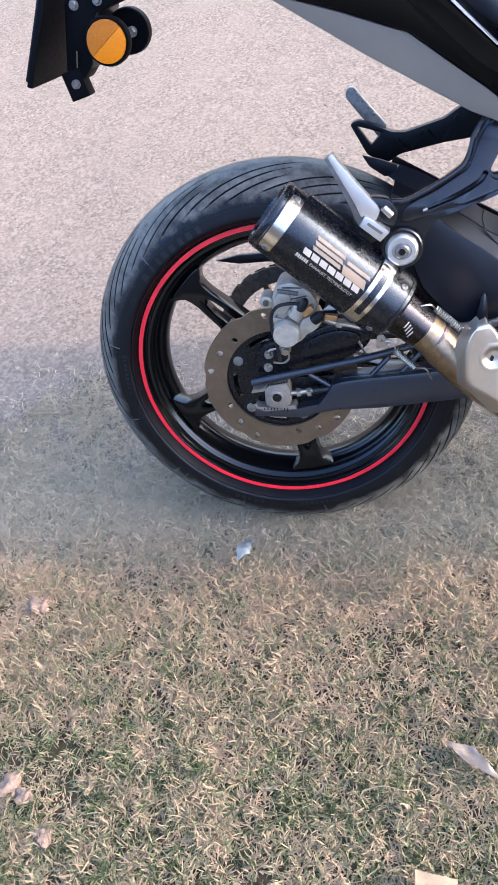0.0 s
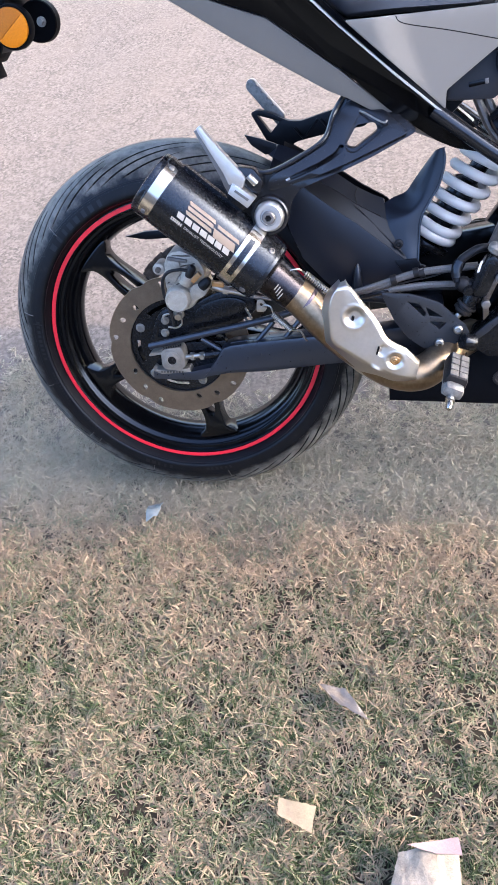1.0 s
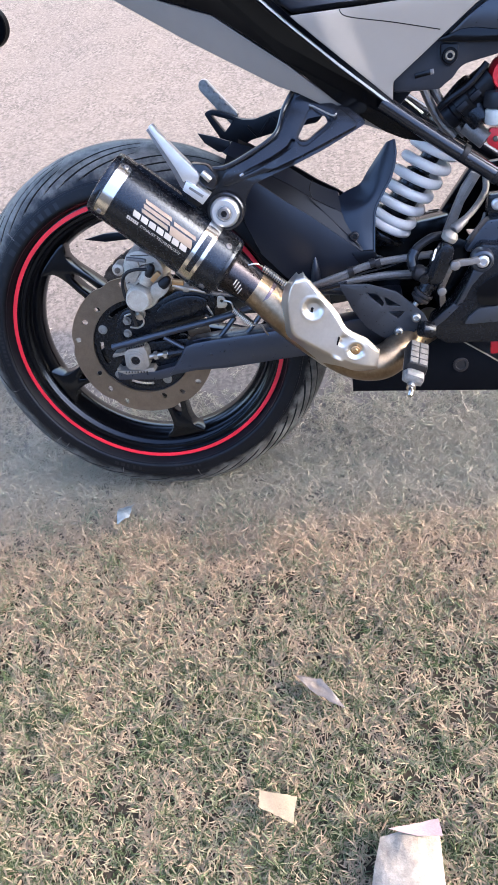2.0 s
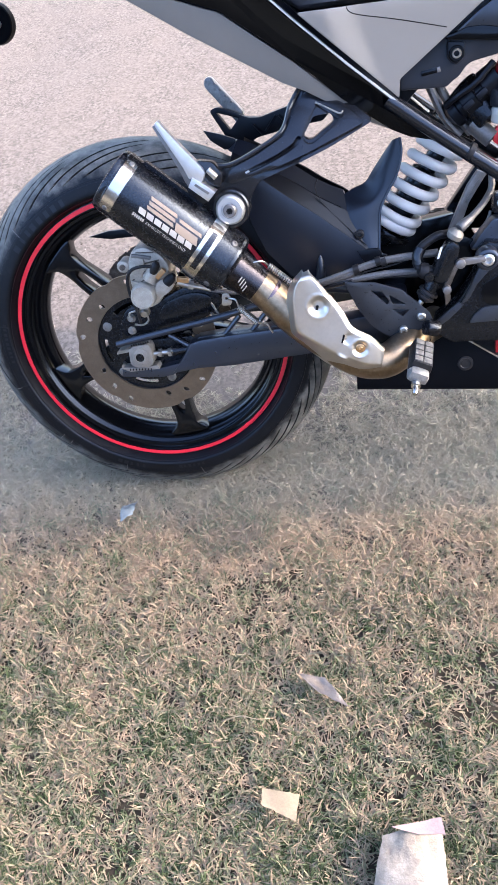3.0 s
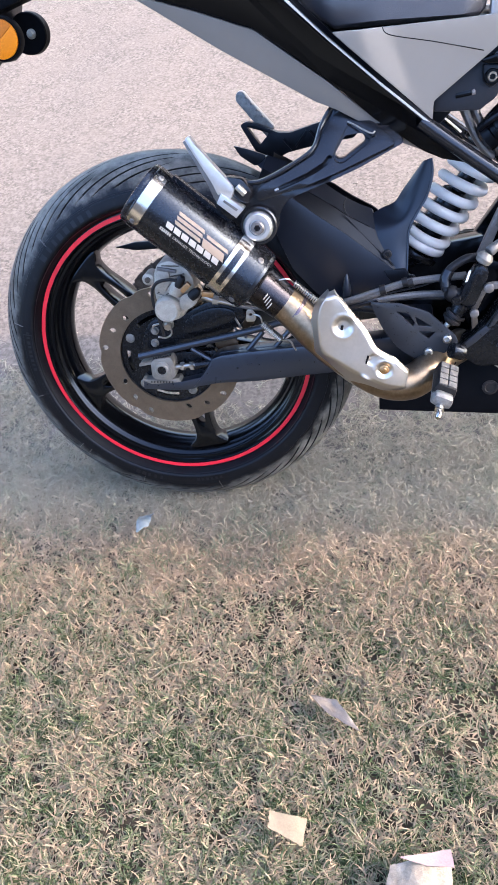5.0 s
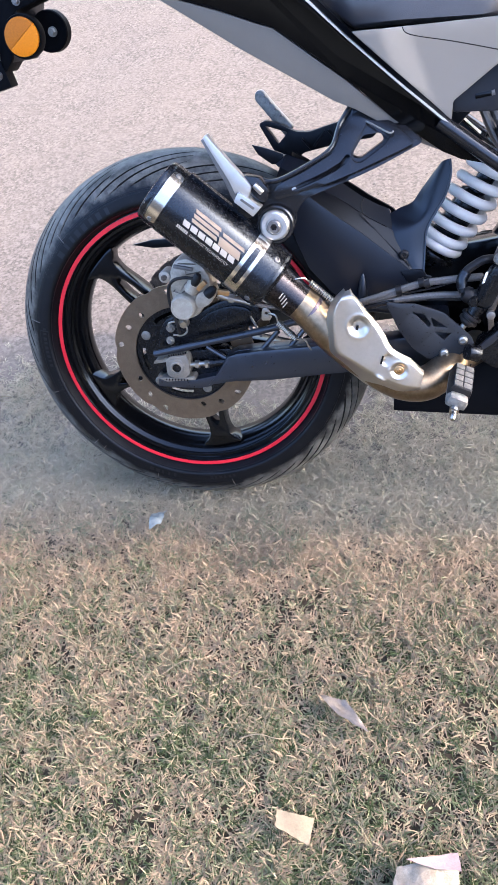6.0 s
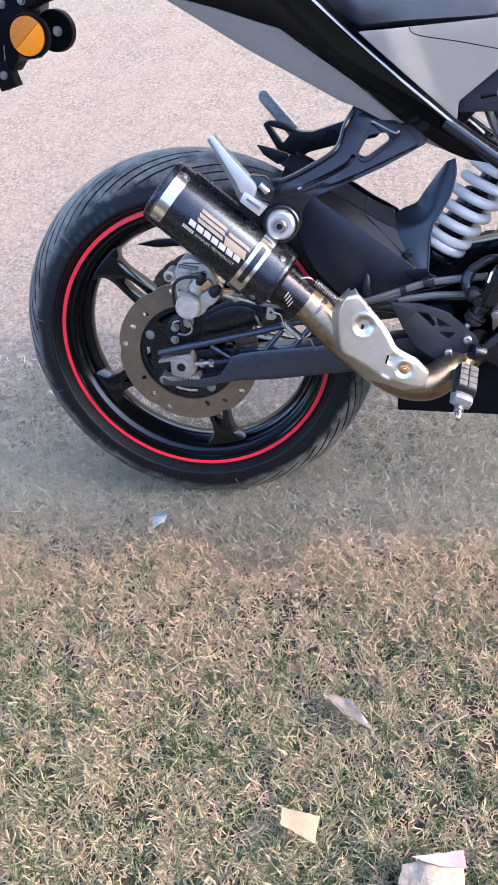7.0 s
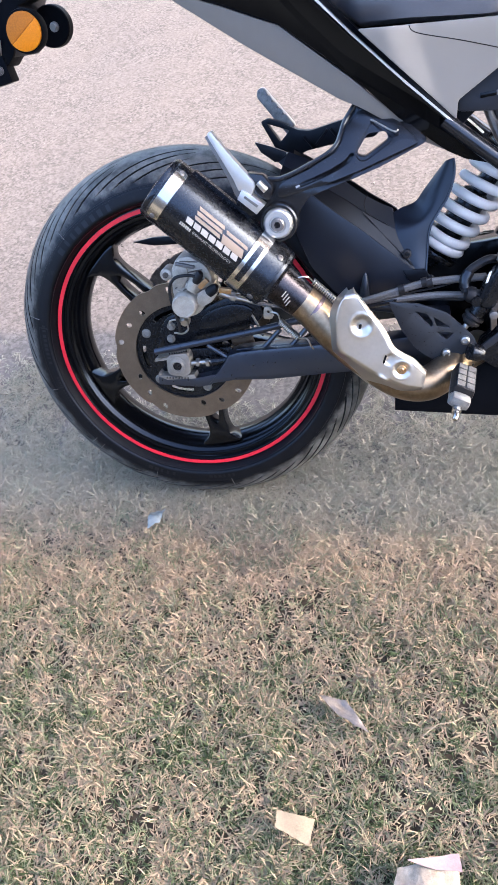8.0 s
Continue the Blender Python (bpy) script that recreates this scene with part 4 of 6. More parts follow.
def can_patch(a0, a1, p0, p1, r, thick=0.0007, lean=0.0, bm=None):
    """A thin slanted patch on the silencer's skin; lean shifts it along the axis as it climbs."""
    out = bm or bmesh.new()
    n, m = max(2, int(abs(p1 - p0) / 4) + 1), 2
    top = [[out.verts.new(can(a0 + (a1 - a0) * i / (m - 1) + lean * j / (n - 1), p0 + (p1 - p0) * j / (n - 1), r + thick)) for i in range(m)] for j in range(n)]
    low = [[out.verts.new(can(a0 + (a1 - a0) * i / (m - 1) + lean * j / (n - 1), p0 + (p1 - p0) * j / (n - 1), r - 0.0005)) for i in range(m)] for j in range(n)]
    for j in range(n - 1):
        out.faces.new((top[j][0], top[j][1], top[j + 1][1], top[j + 1][0]))
        out.faces.new((low[j][0], top[j][0], top[j + 1][0], low[j + 1][0]))
        out.faces.new((top[j][1], low[j][1], low[j + 1][1], top[j + 1][1]))
    out.faces.new((top[0][0], low[0][0], low[0][1], top[0][1]))
    out.faces.new((top[-1][1], low[-1][1], low[-1][0], top[-1][0]))
    return out


def build_exhaust():
    muf = part("muffler", can_turned([(0.000, 0.0445), (0.002, 0.0462), (0.143, 0.0468), (0.146, 0.0455)]), M_CAN, bike, "short black anodised exhaust silencer")
    part("end_cap", can_turned([(0.001, 0.0452), (-0.003, 0.0455), (-0.0065, 0.0440), (-0.0080, 0.0405), (-0.0075, 0.0365), (-0.003, 0.0335), (0.006, 0.0320), (0.045, 0.0310)]), M_CAN, muf)
    # end strip with two rivets
    bm = bmesh.new()
    n = 26
    cols = []
    for i in range(n + 1):
        ph = -38 + 106 * i / n
        k = min(1.0, math.sqrt(max(0.0, 1 - (max(0, abs(ph - 15) - 46) / 7.0) ** 2)))
        cols.append([can(0.012 - 0.0085 * k, ph, 0.0466), can(0.012 - 0.0085 * k, ph, 0.0478), can(0.012 + 0.0085 * k, ph, 0.0480), can(0.012 + 0.0085 * k, ph, 0.0466)])
    rings(bm, cols)
    strip = part("end_strip", bm, M_ALU, muf, "polished end strip")
    for ph in (60, -31):
        part("rivet", socket_bolt(can(0.012, ph, 0.0478), can(0.012, ph, 1) - can(0.012, ph, 0), 0.0036, 0.0018), M_DULL, strip)
    # side strap and top ridge
    bm = bmesh.new()
    rings(bm, [[can(a, ph, r) for ph, r in ((84, 0.0465), (84, 0.0500), (96, 0.0500), (96, 0.0465))] for a in (0.022, 0.026, 0.112, 0.118)])
    part("top_ridge", bm, M_CAN, muf)
    # clamp with its window
    clamp = part("clamp", can_turned([(0.1435, 0.0474), (0.1440, 0.0494), (0.1640, 0.0494), (0.1645, 0.0474)]), M_ALU, muf, "brushed clamp band")
    part("clamp_slot", can_patch(0.1500, 0.1585, -24, 47, 0.0494, 0.0004), M_CAN, clamp)
    cone = part("cone", can_turned([(0.1640, 0.0472), (0.1900, 0.0464), (0.1905, 0.0452), (0.1925, 0.0452), (0.1930, 0.0462), (0.1975, 0.0455), (0.2010, 0.0415), (0.2030, 0.0340), (0.2040, 0.0305)]), M_CAN, muf)
    for ph in (54, -40):
        part("rivet", socket_bolt(can(0.183, ph, 0.0462), can(0.183, ph, 1) - can(0.183, ph, 0), 0.0046, 0.002), M_DULL, cone)
    # plain shapes in place of the maker's mark
    bm = bmesh.new()
    for a0, a1, p0, p1, ln in ((0.0590, 0.1010, 29.5, 35.0, -0.0030), (0.0600, 0.1020, 21.5, 27.0, -0.0030), (0.0610, 0.1030, 13.5, 19.0, -0.0030),
                               (0.1060, 0.1420, 26.5, 32.0, -0.0030), (0.1070, 0.1425, 10.5, 23.5, -0.0050)):
        can_patch(a0, a1, p0, p1, 0.0467, 0.0005, ln, bm)
    part("maker_mark", bm, M_DECAL, muf, "bronze angular maker's mark")
    bm = bmesh.new()
    for k in range(7):
        can_patch(0.0530 + 0.0125 * k, 0.0635 + 0.0125 * k, 0.5, 10.0, 0.0467, 0.0005, -0.0020, bm)
    tagged(part("printed_band", bm, M_DECALW, muf), kind="stuff")
    bm = bmesh.new()
    for k in range(6):
        can_patch(0.0475 + 0.0031 * k, 0.0498 + 0.0031 * k, -9.5, -4.2, 0.0467, 0.0005, -0.0004, bm)
    tagged(part("fine_print", bm, M_DECALW, muf), kind="stuff")
    part("printed_words", lettering("EXHAUST TECHNOLOGY", 0.0042, lambda u, v: can(0.0685 + 0.0655 * u, -9.3 + math.degrees(v / 0.0472), 0.0473)), M_DECALW, muf, "fine white printed words")
    # link pipe
    pipe = part("link_pipe", tube([can(0.236), can(0.262), (0.262, -0.187, 0.064), (0.310, -0.190, 0.022), (0.352, -0.190, -0.006), (0.388, -0.184, -0.013), (0.416, -0.165, -0.004),
                                   (0.440, -0.130, 0.006), (0.470, -0.09, 0.006)], 0.0258, 32, 10), M_PIPE, bike, "bronze heat-tinted exhaust link pipe")
    sl = part("sleeve", can_turned([(0.199, 0.0300), (0.204, 0.0296), (0.246, 0.0262), (0.2475, 0.0262)]), M_SLEEVE, pipe, "dark tinted sleeve")
    bm = bmesh.new()
    for k, (p0, p1) in enumerate(((-8, 12), (-14, 10), (-20, 6), (-26, -2))):
        can_patch(0.218 + 0.0042 * k, 0.2196 + 0.0042 * k, p0, p1, 0.0284 - 0.0003 * k, 0.0008, 0.0, bm)
    tagged(part("printed_band", bm, M_DECALW, sl), kind="stuff")
    part("weld_band", can_turned([(0.2655, 0.0255), (0.2665, 0.0264), (0.2705, 0.0264), (0.2715, 0.0255)]), M_WELD, pipe)
    # retaining springs
    for p, q, h0, h1 in (((0.229, -0.176, 0.143), (0.262, -0.176, 0.112), (0.206, -0.190, 0.152), (0.268, -0.180, 0.106)),
                         ((0.177, -0.172, 0.083), (0.203, -0.172, 0.056), (0.163, -0.165, 0.094), (0.222, -0.180, 0.047))):
        P, Q = Vector(p), Vector(q)
        d, u, v = frame_of(Q - P)
        ln, turns = (Q - P).length, 13
        pts = [P + d * ln * k / (turns * 10) + (u * math.cos(k * math.pi / 5) + v * math.sin(k * math.pi / 5)) * 0.0044 for k in range(turns * 10 + 1)]
        sp = part("retaining_spring", tube(pts, 0.00125, 6, smooth=False), M_STEEL, pipe)
        for e, hk in ((P, h0), (Q, h1)):
            hk = Vector(hk)
            mid = (e + hk) / 2 + Vector((0.004, -0.004, 0.006))
            part("spring_hook", tube([e, mid, hk, hk + Vector((0.003, 0.002, -0.006))], 0.0014, 6, 6), M_STEEL, pipe)
    part("spring_tab", plate(round_loop([(0.150, 0.082), (0.152, 0.100), (0.160, 0.102), (0.166, 0.092), (0.164, 0.082)], 0.003, 2), -0.160, -0.157, [ring_pts(0.0025, 8, c=(0.158, 0.093))], 0.0005), M_STEEL, pipe)
    # heat shield
    left = [(0.2780, 0.1415), (0.2635, 0.1275), (0.2541, 0.1071), (0.2521, 0.0800), (0.2521, 0.0528), (0.2667, 0.0344), (0.3005, 0.0000), (0.3230, -0.0130), (0.3462, -0.0230), (0.3788, -0.0210)]
    right = [(0.2880, 0.1440), (0.2985, 0.1330), (0.3117, 0.1139), (0.3230, 0.0985), (0.3337, 0.0811), (0.3409, 0.0650), (0.3472, 0.0565), (0.3600, 0.0480), (0.3720, 0.0400), (0.3883, 0.0200)]
    fold = [0.24, 0.20, 0.19, 0.18, 0.21, 0.30, 0.40, 0.42, 0.42, 0.44]
    L, R = spline([(x, 0, z) for x, z in left], 8), spline([(x, 0, z) for x, z in right], 8)
    F = spline([(f, 0, 0) for f in fold], 8)
    across = [0.0, 0.012, 0.03] + [0.06 + 0.88 * k / 44 for k in range(45)] + [0.965, 0.985, 1.0]
    pressed = ((0.2992, 0.0955, 0.0150, 0.0050), (0.3538, 0.0275, 0.0120, 0.0036))
    bm = bmesh.new()
    n = len(L)
    vs = []
    for i in range(n):
        k = i / (n - 1)
        end = math.sin(min(k / 0.08, (1 - k) / 0.10, 1.0) * math.pi / 2)
        f = F[i].x
        row = []
        for t in across:
            p = L[i].lerp(R[i], t)
            soft = 0.06
            h = 0.027 * min(t / f, 1.0) - 0.0045 * max(0.0, (t - f) / (1 - f)) ** 1.3
            if abs(t - f) < soft:
                h -= 0.0014 * (1 - abs(t - f) / soft) ** 2
            h -= 0.0070 * max(0.0, (t - 0.93) / 0.07) ** 2
            h -= 0.0060 * (1 - end)
            h *= 0.55 + 0.45 * math.sin(min(k / 0.07, 1.0) * math.pi / 2)
            for cx, cz, r, deep in pressed:
                d = math.hypot(p.x - cx, p.z - cz) / r
                if d < 1:
                    h -= deep * (0.5 + 0.5 * math.cos(math.pi * max(0.0, (d - 0.45) / 0.55)))
                elif d < 1.22:
                    h += 0.0009 * math.sin(math.pi * (d - 1) / 0.22)
            # stepped pocket beside the slot
            u, v = (p.x - 0.3335) * 0.90 - (p.z - 0.0460) * 0.44, (p.x - 0.3335) * 0.44 + (p.z - 0.0460) * 0.90
            if 0 < u < 0.012 and abs(v) < 0.009:
                h -= 0.0026 * (1 - u / 0.012) * (1 - (abs(v) / 0.009) ** 4)
            # short raised rib
            u, v = (p.x - 0.3275) * 0.82 - (p.z - 0.0165) * 0.57, (p.x - 0.3275) * 0.57 + (p.z - 0.0165) * 0.82
            h += 0.0032 * math.exp(-(u / 0.0085) ** 6 - (v / 0.0030) ** 2)
            row.append(bm.verts.new((p.x, -0.2045 - h + 0.010 * max(0, k - 0.6), p.z)))
        vs.append(row)
    for i in range(n - 1):
        for j in range(len(across) - 1):
            bm.faces.new((vs[i][j], vs[i][j + 1], vs[i + 1][j + 1], vs[i + 1][j]))
    bmesh.ops.recalc_face_normals(bm, faces=bm.faces)
    bmesh.ops.solidify(bm, geom=bm.faces[:], thickness=0.0012)
    sh = part("heat_shield", bm, M_SHIELD, bike, "satin stainless heat shield over the link pipe", 60)
    part("slot", plate(round_loop([(0.2945, 0.0905), (0.2962, 0.0970), (0.2998, 0.0958), (0.2980, 0.0890)], 0.0015, 2), -0.2270, -0.2230, bev=0.0), M_SATIN, sh)
    part("slot", plate(round_loop([(0.3275, 0.0395), (0.3310, 0.0520), (0.3335, 0.0505), (0.3298, 0.0385)], 0.001, 2), -0.2300, -0.2240, bev=0.0), M_SATIN, sh)
    part("washer", turned((0.3538, -0.2245, 0.0275), (0.3538, -0.2268, 0.0275), [(0, 0.0066), (0.7, 0.0066), (1, 0.0056), (0.999, 0.0040), (0.4, 0.0036)], 28), M_BRASS, sh)
    part("rivet", socket_bolt((0.3538, -0.2250, 0.0275), (0, -1, 0), 0.0034, 0.0026), M_BRASS, sh)


build_exhaust()


# ---------- footrests ----------
def build_hangers():
    out = [(0.300, 0.372), (0.290, 0.366), (0.275, 0.345), (0.263, 0.318), (0.226, 0.2985), (0.192, 0.2865), (0.168, 0.2880), (0.160, 0.278), (0.166, 0.256),
           (0.1605, 0.236), (0.165, 0.213), (0.182, 0.2025), (0.200, 0.205), (0.213, 0.221), (0.2145, 0.241), (0.229, 0.2610), (0.281, 0.2785), (0.327, 0.2945), (0.386, 0.3190), (0.345, 0.352)]
    hole = round_loop([(0.2925, 0.3105), (0.3060, 0.3310), (0.3300, 0.3325), (0.3340, 0.3235), (0.3040, 0.3055), (0.2960, 0.3060)], 0.004, 3)
    rim = round_loop([(0.2900, 0.3120), (0.3085, 0.3420), (0.3180, 0.3455), (0.3430, 0.3310), (0.3370, 0.3210), (0.3040, 0.3010), (0.2950, 0.3025)], 0.005, 3)
    def bent(z):
        return 0.058 * max(0, min(1, (z - 0.285) / 0.07))

    groove = [(0.2120, 0.2762), (0.2290, 0.2840), (0.2580, 0.2942), (0.2775, 0.3035), (0.2850, 0.3120), (0.2905, 0.3095), (0.2835, 0.3010), (0.2700, 0.2935), (0.2480, 0.2850), (0.2200, 0.2752)]
    hg = part("footrest_hanger", plate(round_loop(out, 0.008, 3), -0.178, -0.164, [hole], bev=0.004, yfun=lambda x, z: bent(z)), M_HANGER, bike, "black cast pillion footrest hanger")
    part("raised_face", plate(round_loop([(0.296, 0.362), (0.281, 0.342), (0.268, 0.3145), (0.228, 0.2950), (0.196, 0.2835), (0.186, 0.272), (0.190, 0.262), (0.210, 0.2670), (0.252, 0.2770), (0.300, 0.2925), (0.374, 0.3190), (0.345, 0.3440), (0.318, 0.3560)], 0.006, 3),
                              -0.184, -0.174, [rim, round_loop(groove, 0.002, 2)], bev=0.0022, yfun=lambda x, z: bent(z)), M_HANGER, hg)
    part("top_flange", tube([(x, -0.1790 + bent(z), z) for x, z in out[:7]], 0.0034, 8, 6), M_HANGER, hg)
    part("hole_trim", tube([(0.310, -0.137, 0.3475), (0.318, -0.140, 0.3440), (0.340, -0.150, 0.3330), (0.346, -0.148, 0.3345)], 0.0013, 8), M_PEG, hg)
    part("groove_end", tube([(0.2130, -0.1836, 0.2752), (0.2180, -0.1836, 0.2772)], 0.0016, 8, smooth=False), M_CAST, hg)
    part("boss_ring", turned((0.187, -0.183, 0.2302), (0.187, -0.1885, 0.2302), [(0, 0.0262), (0.7, 0.0258), (1, 0.0240), (0.999, 0.0215), (0.3, 0.0210)], 40), M_HANGER, hg)
    part("mount_bolt", turned((0.187, -0.180, 0.2302), (0.187, -0.1960, 0.2302), [(0, 0.0205), (0.70, 0.0205), (0.86, 0.0196), (1, 0.0170), (0.999, 0.0118), (0.90, 0.0112)], 48), M_CAST, hg,
         "aluminium silencer mounting washer")
    part("mount_socket", turned((0.187, -0.194, 0.2302), (0.187, -0.2000, 0.2302), [(0, 0.0092), (0.7, 0.0092), (1, 0.0074), (0.999, 0.0052)], 24), M_DULL, hg)
    part("socket_hole", cyl((0.187, -0.1990, 0.2302), (0.187, -0.2003, 0.2302), 0.0046, seg=6), M_SATIN, hg)
    peg = part("pillion_footrest", plate(round_loop([(0.1085, 0.3555), (0.1140, 0.3465), (0.1340, 0.3205), (0.1570, 0.2925), (0.1620, 0.2840), (0.1560, 0.2715), (0.1430, 0.2800), (0.1390, 0.2770), (0.1330, 0.2930), (0.1060, 0.3440), (0.1030, 0.3510)], 0.003, 3),
                                         -0.204, -0.190, bev=0.003), M_CAST, bike, "folded cast aluminium pillion footrest")
    # side bevel of the same bar, its shade put in as a darker metal
    part("shaded_facet", plate([(0.0985, 0.3480), (0.1050, 0.3500), (0.1080, 0.3440), (0.1350, 0.2930), (0.1410, 0.2760), (0.1360, 0.2650), (0.1310, 0.2750), (0.1260, 0.2900)], -0.1985, -0.184, bev=0.0015), M_DULL, peg)
    part("foot_block", plate([(0.1365, 0.2680), (0.1435, 0.2800), (0.1570, 0.2715), (0.1730, 0.2585), (0.1610, 0.2470)], -0.2075, -0.188, bev=0.0018), M_CAST, peg)
    part("block_slot", plate([(0.1455, 0.2700), (0.1475, 0.2725), (0.1650, 0.2590), (0.1625, 0.2565)], -0.2082, -0.2065, bev=0.0), M_DULL, peg)
    part("hinge", plate(round_loop([(0.150, 0.300), (0.172, 0.296), (0.184, 0.279), (0.178, 0.262), (0.164, 0.268)], 0.004, 2), -0.1985, -0.180, bev=0.002), M_HANGER, peg)
    part("hinge_pin", cyl((0.1655, -0.2010, 0.2880), (0.1755, -0.2010, 0.2765), 0.0046, seg=14, bev=0.001), M_STEEL, peg)
    part("lower_lug", plate(round_loop([(0.128, 0.272), (0.138, 0.262), (0.160, 0.246), (0.150, 0.240), (0.132, 0.256)], 0.003, 2), -0.190, -0.176, bev=0.001), M_SATIN, peg)
    # the far side
    o2 = [(0.112, 0.318), (0.123, 0.3225), (0.144, 0.3165), (0.176, 0.301), (0.197, 0.299), (0.256, 0.314), (0.282, 0.330), (0.305, 0.350), (0.345, 0.340), (0.326, 0.306), (0.304, 0.283),
          (0.257, 0.279), (0.188, 0.267), (0.172, 0.256), (0.145, 0.266), (0.137, 0.271)]
    far = part("footrest_hanger", plate(round_loop(o2, 0.005, 3), 0.155, 0.172, [round_loop([(0.1225, 0.3145), (0.1615, 0.3015), (0.1440, 0.2835)], 0.003, 2)], bev=0.002), M_PLASTIC, bike,
               "black far-side pillion footrest hanger")
    for x0, z0, x1, z1 in ((0.185, 0.290, 0.20, 0.272), (0.205, 0.276, 0.225, 0.300), (0.230, 0.300, 0.245, 0.282), (0.255, 0.286, 0.275, 0.318)):
        part("web", tube([(x0, 0.154, z0), (x1, 0.154, z1)], 0.0022, 6, smooth=False), M_PLASTIC, far)
    fp = part("pillion_footrest", plate(round_loop([(0.1054, 0.3560), (0.1090, 0.3690), (0.1199, 0.3700), (0.1295, 0.3570), (0.1702, 0.3080), (0.1574, 0.2900), (0.1426, 0.3085)], 0.005, 3), 0.168, 0.184, bev=0.003), M_PEG, bike,
              "folded far-side weathered alloy pillion footrest")
    for k in range(4):
        part("grip_rib", plate([(0.1215 + 0.0085 * k, 0.3600 - 0.0105 * k), (0.1250 + 0.0085 * k, 0.3620 - 0.0105 * k), (0.1275 + 0.0085 * k, 0.3580 - 0.0105 * k), (0.1235 + 0.0085 * k, 0.3560 - 0.0105 * k)], 0.164, 0.169, bev=0.0008), M_DULL, fp)


build_hangers()


def build_rider_rest():
    out = round_loop([(0.334, 0.104), (0.376, 0.1005), (0.416, 0.0865), (0.455, 0.0495), (0.461, 0.034), (0.440, 0.022), (0.413, 0.0085), (0.392, 0.018), (0.372, 0.033), (0.351, 0.064)], 0.004, 3)
    h1 = round_loop([(0.371, 0.0890), (0.388, 0.0860), (0.398, 0.0700), (0.395, 0.0650)], 0.002, 2)
    h2 = round_loop([(0.397, 0.0810), (0.402, 0.0660), (0.422, 0.0640)], 0.002, 2)
    h3 = round_loop([(0.402, 0.0580), (0.427, 0.0555), (0.417, 0.0450)], 0.002, 2)
    hp = part("heel_guard", plate(out, -0.160, -0.156, [h1, h2, h3], bev=0.0008), M_GUARD, bike, "dark grey pierced heel guard plate")
    for x, z in ((0.4430, 0.0450), (0.4170, 0.0250)):
        part("guard_bolt", socket_bolt((x, -0.160, z), (0, -1, 0), 0.0068, 0.006), M_STEEL, hp)
    P0, P1 = Vector((0.439, -0.190, 0.004)), Vector((0.432, -0.248, -0.012))
    d = (P1 - P0).normalized()
    up = Vector((0.42, -0.05, 1.0)).normalized()
    side = d.cross(up).normalized()
    up = side.cross(d).normalized()
    M = Matrix((side.to_4d(), d.to_4d(), up.to_4d(), Vector((0, 0, 0, 1)))).transposed()
    for i in range(3):
        M[3][i] = 0.0
    M[3][3] = 1.0

    def on_peg(bm, at):
        M2 = M.copy()
        M2.translation = at
        bm.transform(M2)
        return bm

    mid = (P0 + P1) / 2
    pg = part("rider_footrest", on_peg(box((0, 0, 0), (0.030, 0.070, 0.014), bev=0.004), mid), M_PEG, bike, "rubber-topped aluminium rider footrest")
    part("rubber_pad", on_peg(box((0, 0.0, 0), (0.034, 0.056, 0.020), bev=0.005, taper=(0.86, 0.94)), mid + up * 0.010 - d * 0.004), M_RUBBER, pg)
    for k in range(4):
        for q in (-1, 1):
            part("pad_rib", on_peg(box((0.0067 * q, 0, 0), (0.0118, 0.0105, 0.003), bev=0.001), mid + up * 0.0195 + d * (-0.0225 + 0.0122 * k)), M_PADTOP, pg)
    part("end_cup", on_peg(box((0, 0, 0), (0.033, 0.020, 0.020), bev=0.0085, taper=(0.85, 0.9)), P1 + up * 0.003 - d * 0.001), M_PEG, pg)
    part("feeler", turned(P1 + d * 0.006 - up * 0.004, P1 + d * 0.030 - up * 0.006, [(0, 0.0068), (0.4, 0.0068), (0.45, 0.0046), (0.9, 0.0042), (1, 0.0030)], 10), M_ALU, pg)
    part("knuckle", cyl((0.448, -0.175, 0.033), (0.466, -0.168, 0.026), 0.0120, seg=18, bev=0.002), M_SATIN, pg)
    part("peg_arm", box((0.434, -0.146, 0.010), (0.050, 0.014, 0.012), (0, 30, 0), 0.002), M_SATIN, pg)
    # pedal cylinder and linkage
    mc = part("rear_master_cylinder", plate(round_loop([(0.4800, 0.1500), (0.4880, 0.1530), (0.4975, 0.1440), (0.4955, 0.1300), (0.4800, 0.0930), (0.4660, 0.0940), (0.4560, 0.1020), (0.4660, 0.1290)], 0.004, 3), -0.166, -0.138, bev=0.005), M_SATIN, bike,
              "black rear brake master cylinder with hoses")
    part("body_ridge", plate(round_loop([(0.4790, 0.1440), (0.4850, 0.1440), (0.4690, 0.1010), (0.4640, 0.1030)], 0.002, 2), -0.169, -0.164, bev=0.0015), M_SATIN, mc)
    part("side_port", turned((0.4620, -0.152, 0.1060), (0.4410, -0.156, 0.1130), [(0, 0.0100), (0.45, 0.0095), (0.5, 0.0115), (0.75, 0.0115), (1, 0.0080)], 18), M_RUBBER, mc)
    part("port_cap", turned((0.4560, -0.160, 0.1040), (0.4545, -0.169, 0.1035), [(0, 0.0080), (0.6, 0.0080), (1, 0.0060), (0.999, 0.0035)], 16), M_SATIN, mc)
    part("lock_ring", turned((0.4640, -0.152, 0.0950), (0.4560, -0.152, 0.0800), [(0, 0.0130), (0.4, 0.0130), (0.45, 0.0110), (0.9, 0.0110), (1, 0.0135)], 24), M_SATIN, mc)
    bm = bmesh.new()
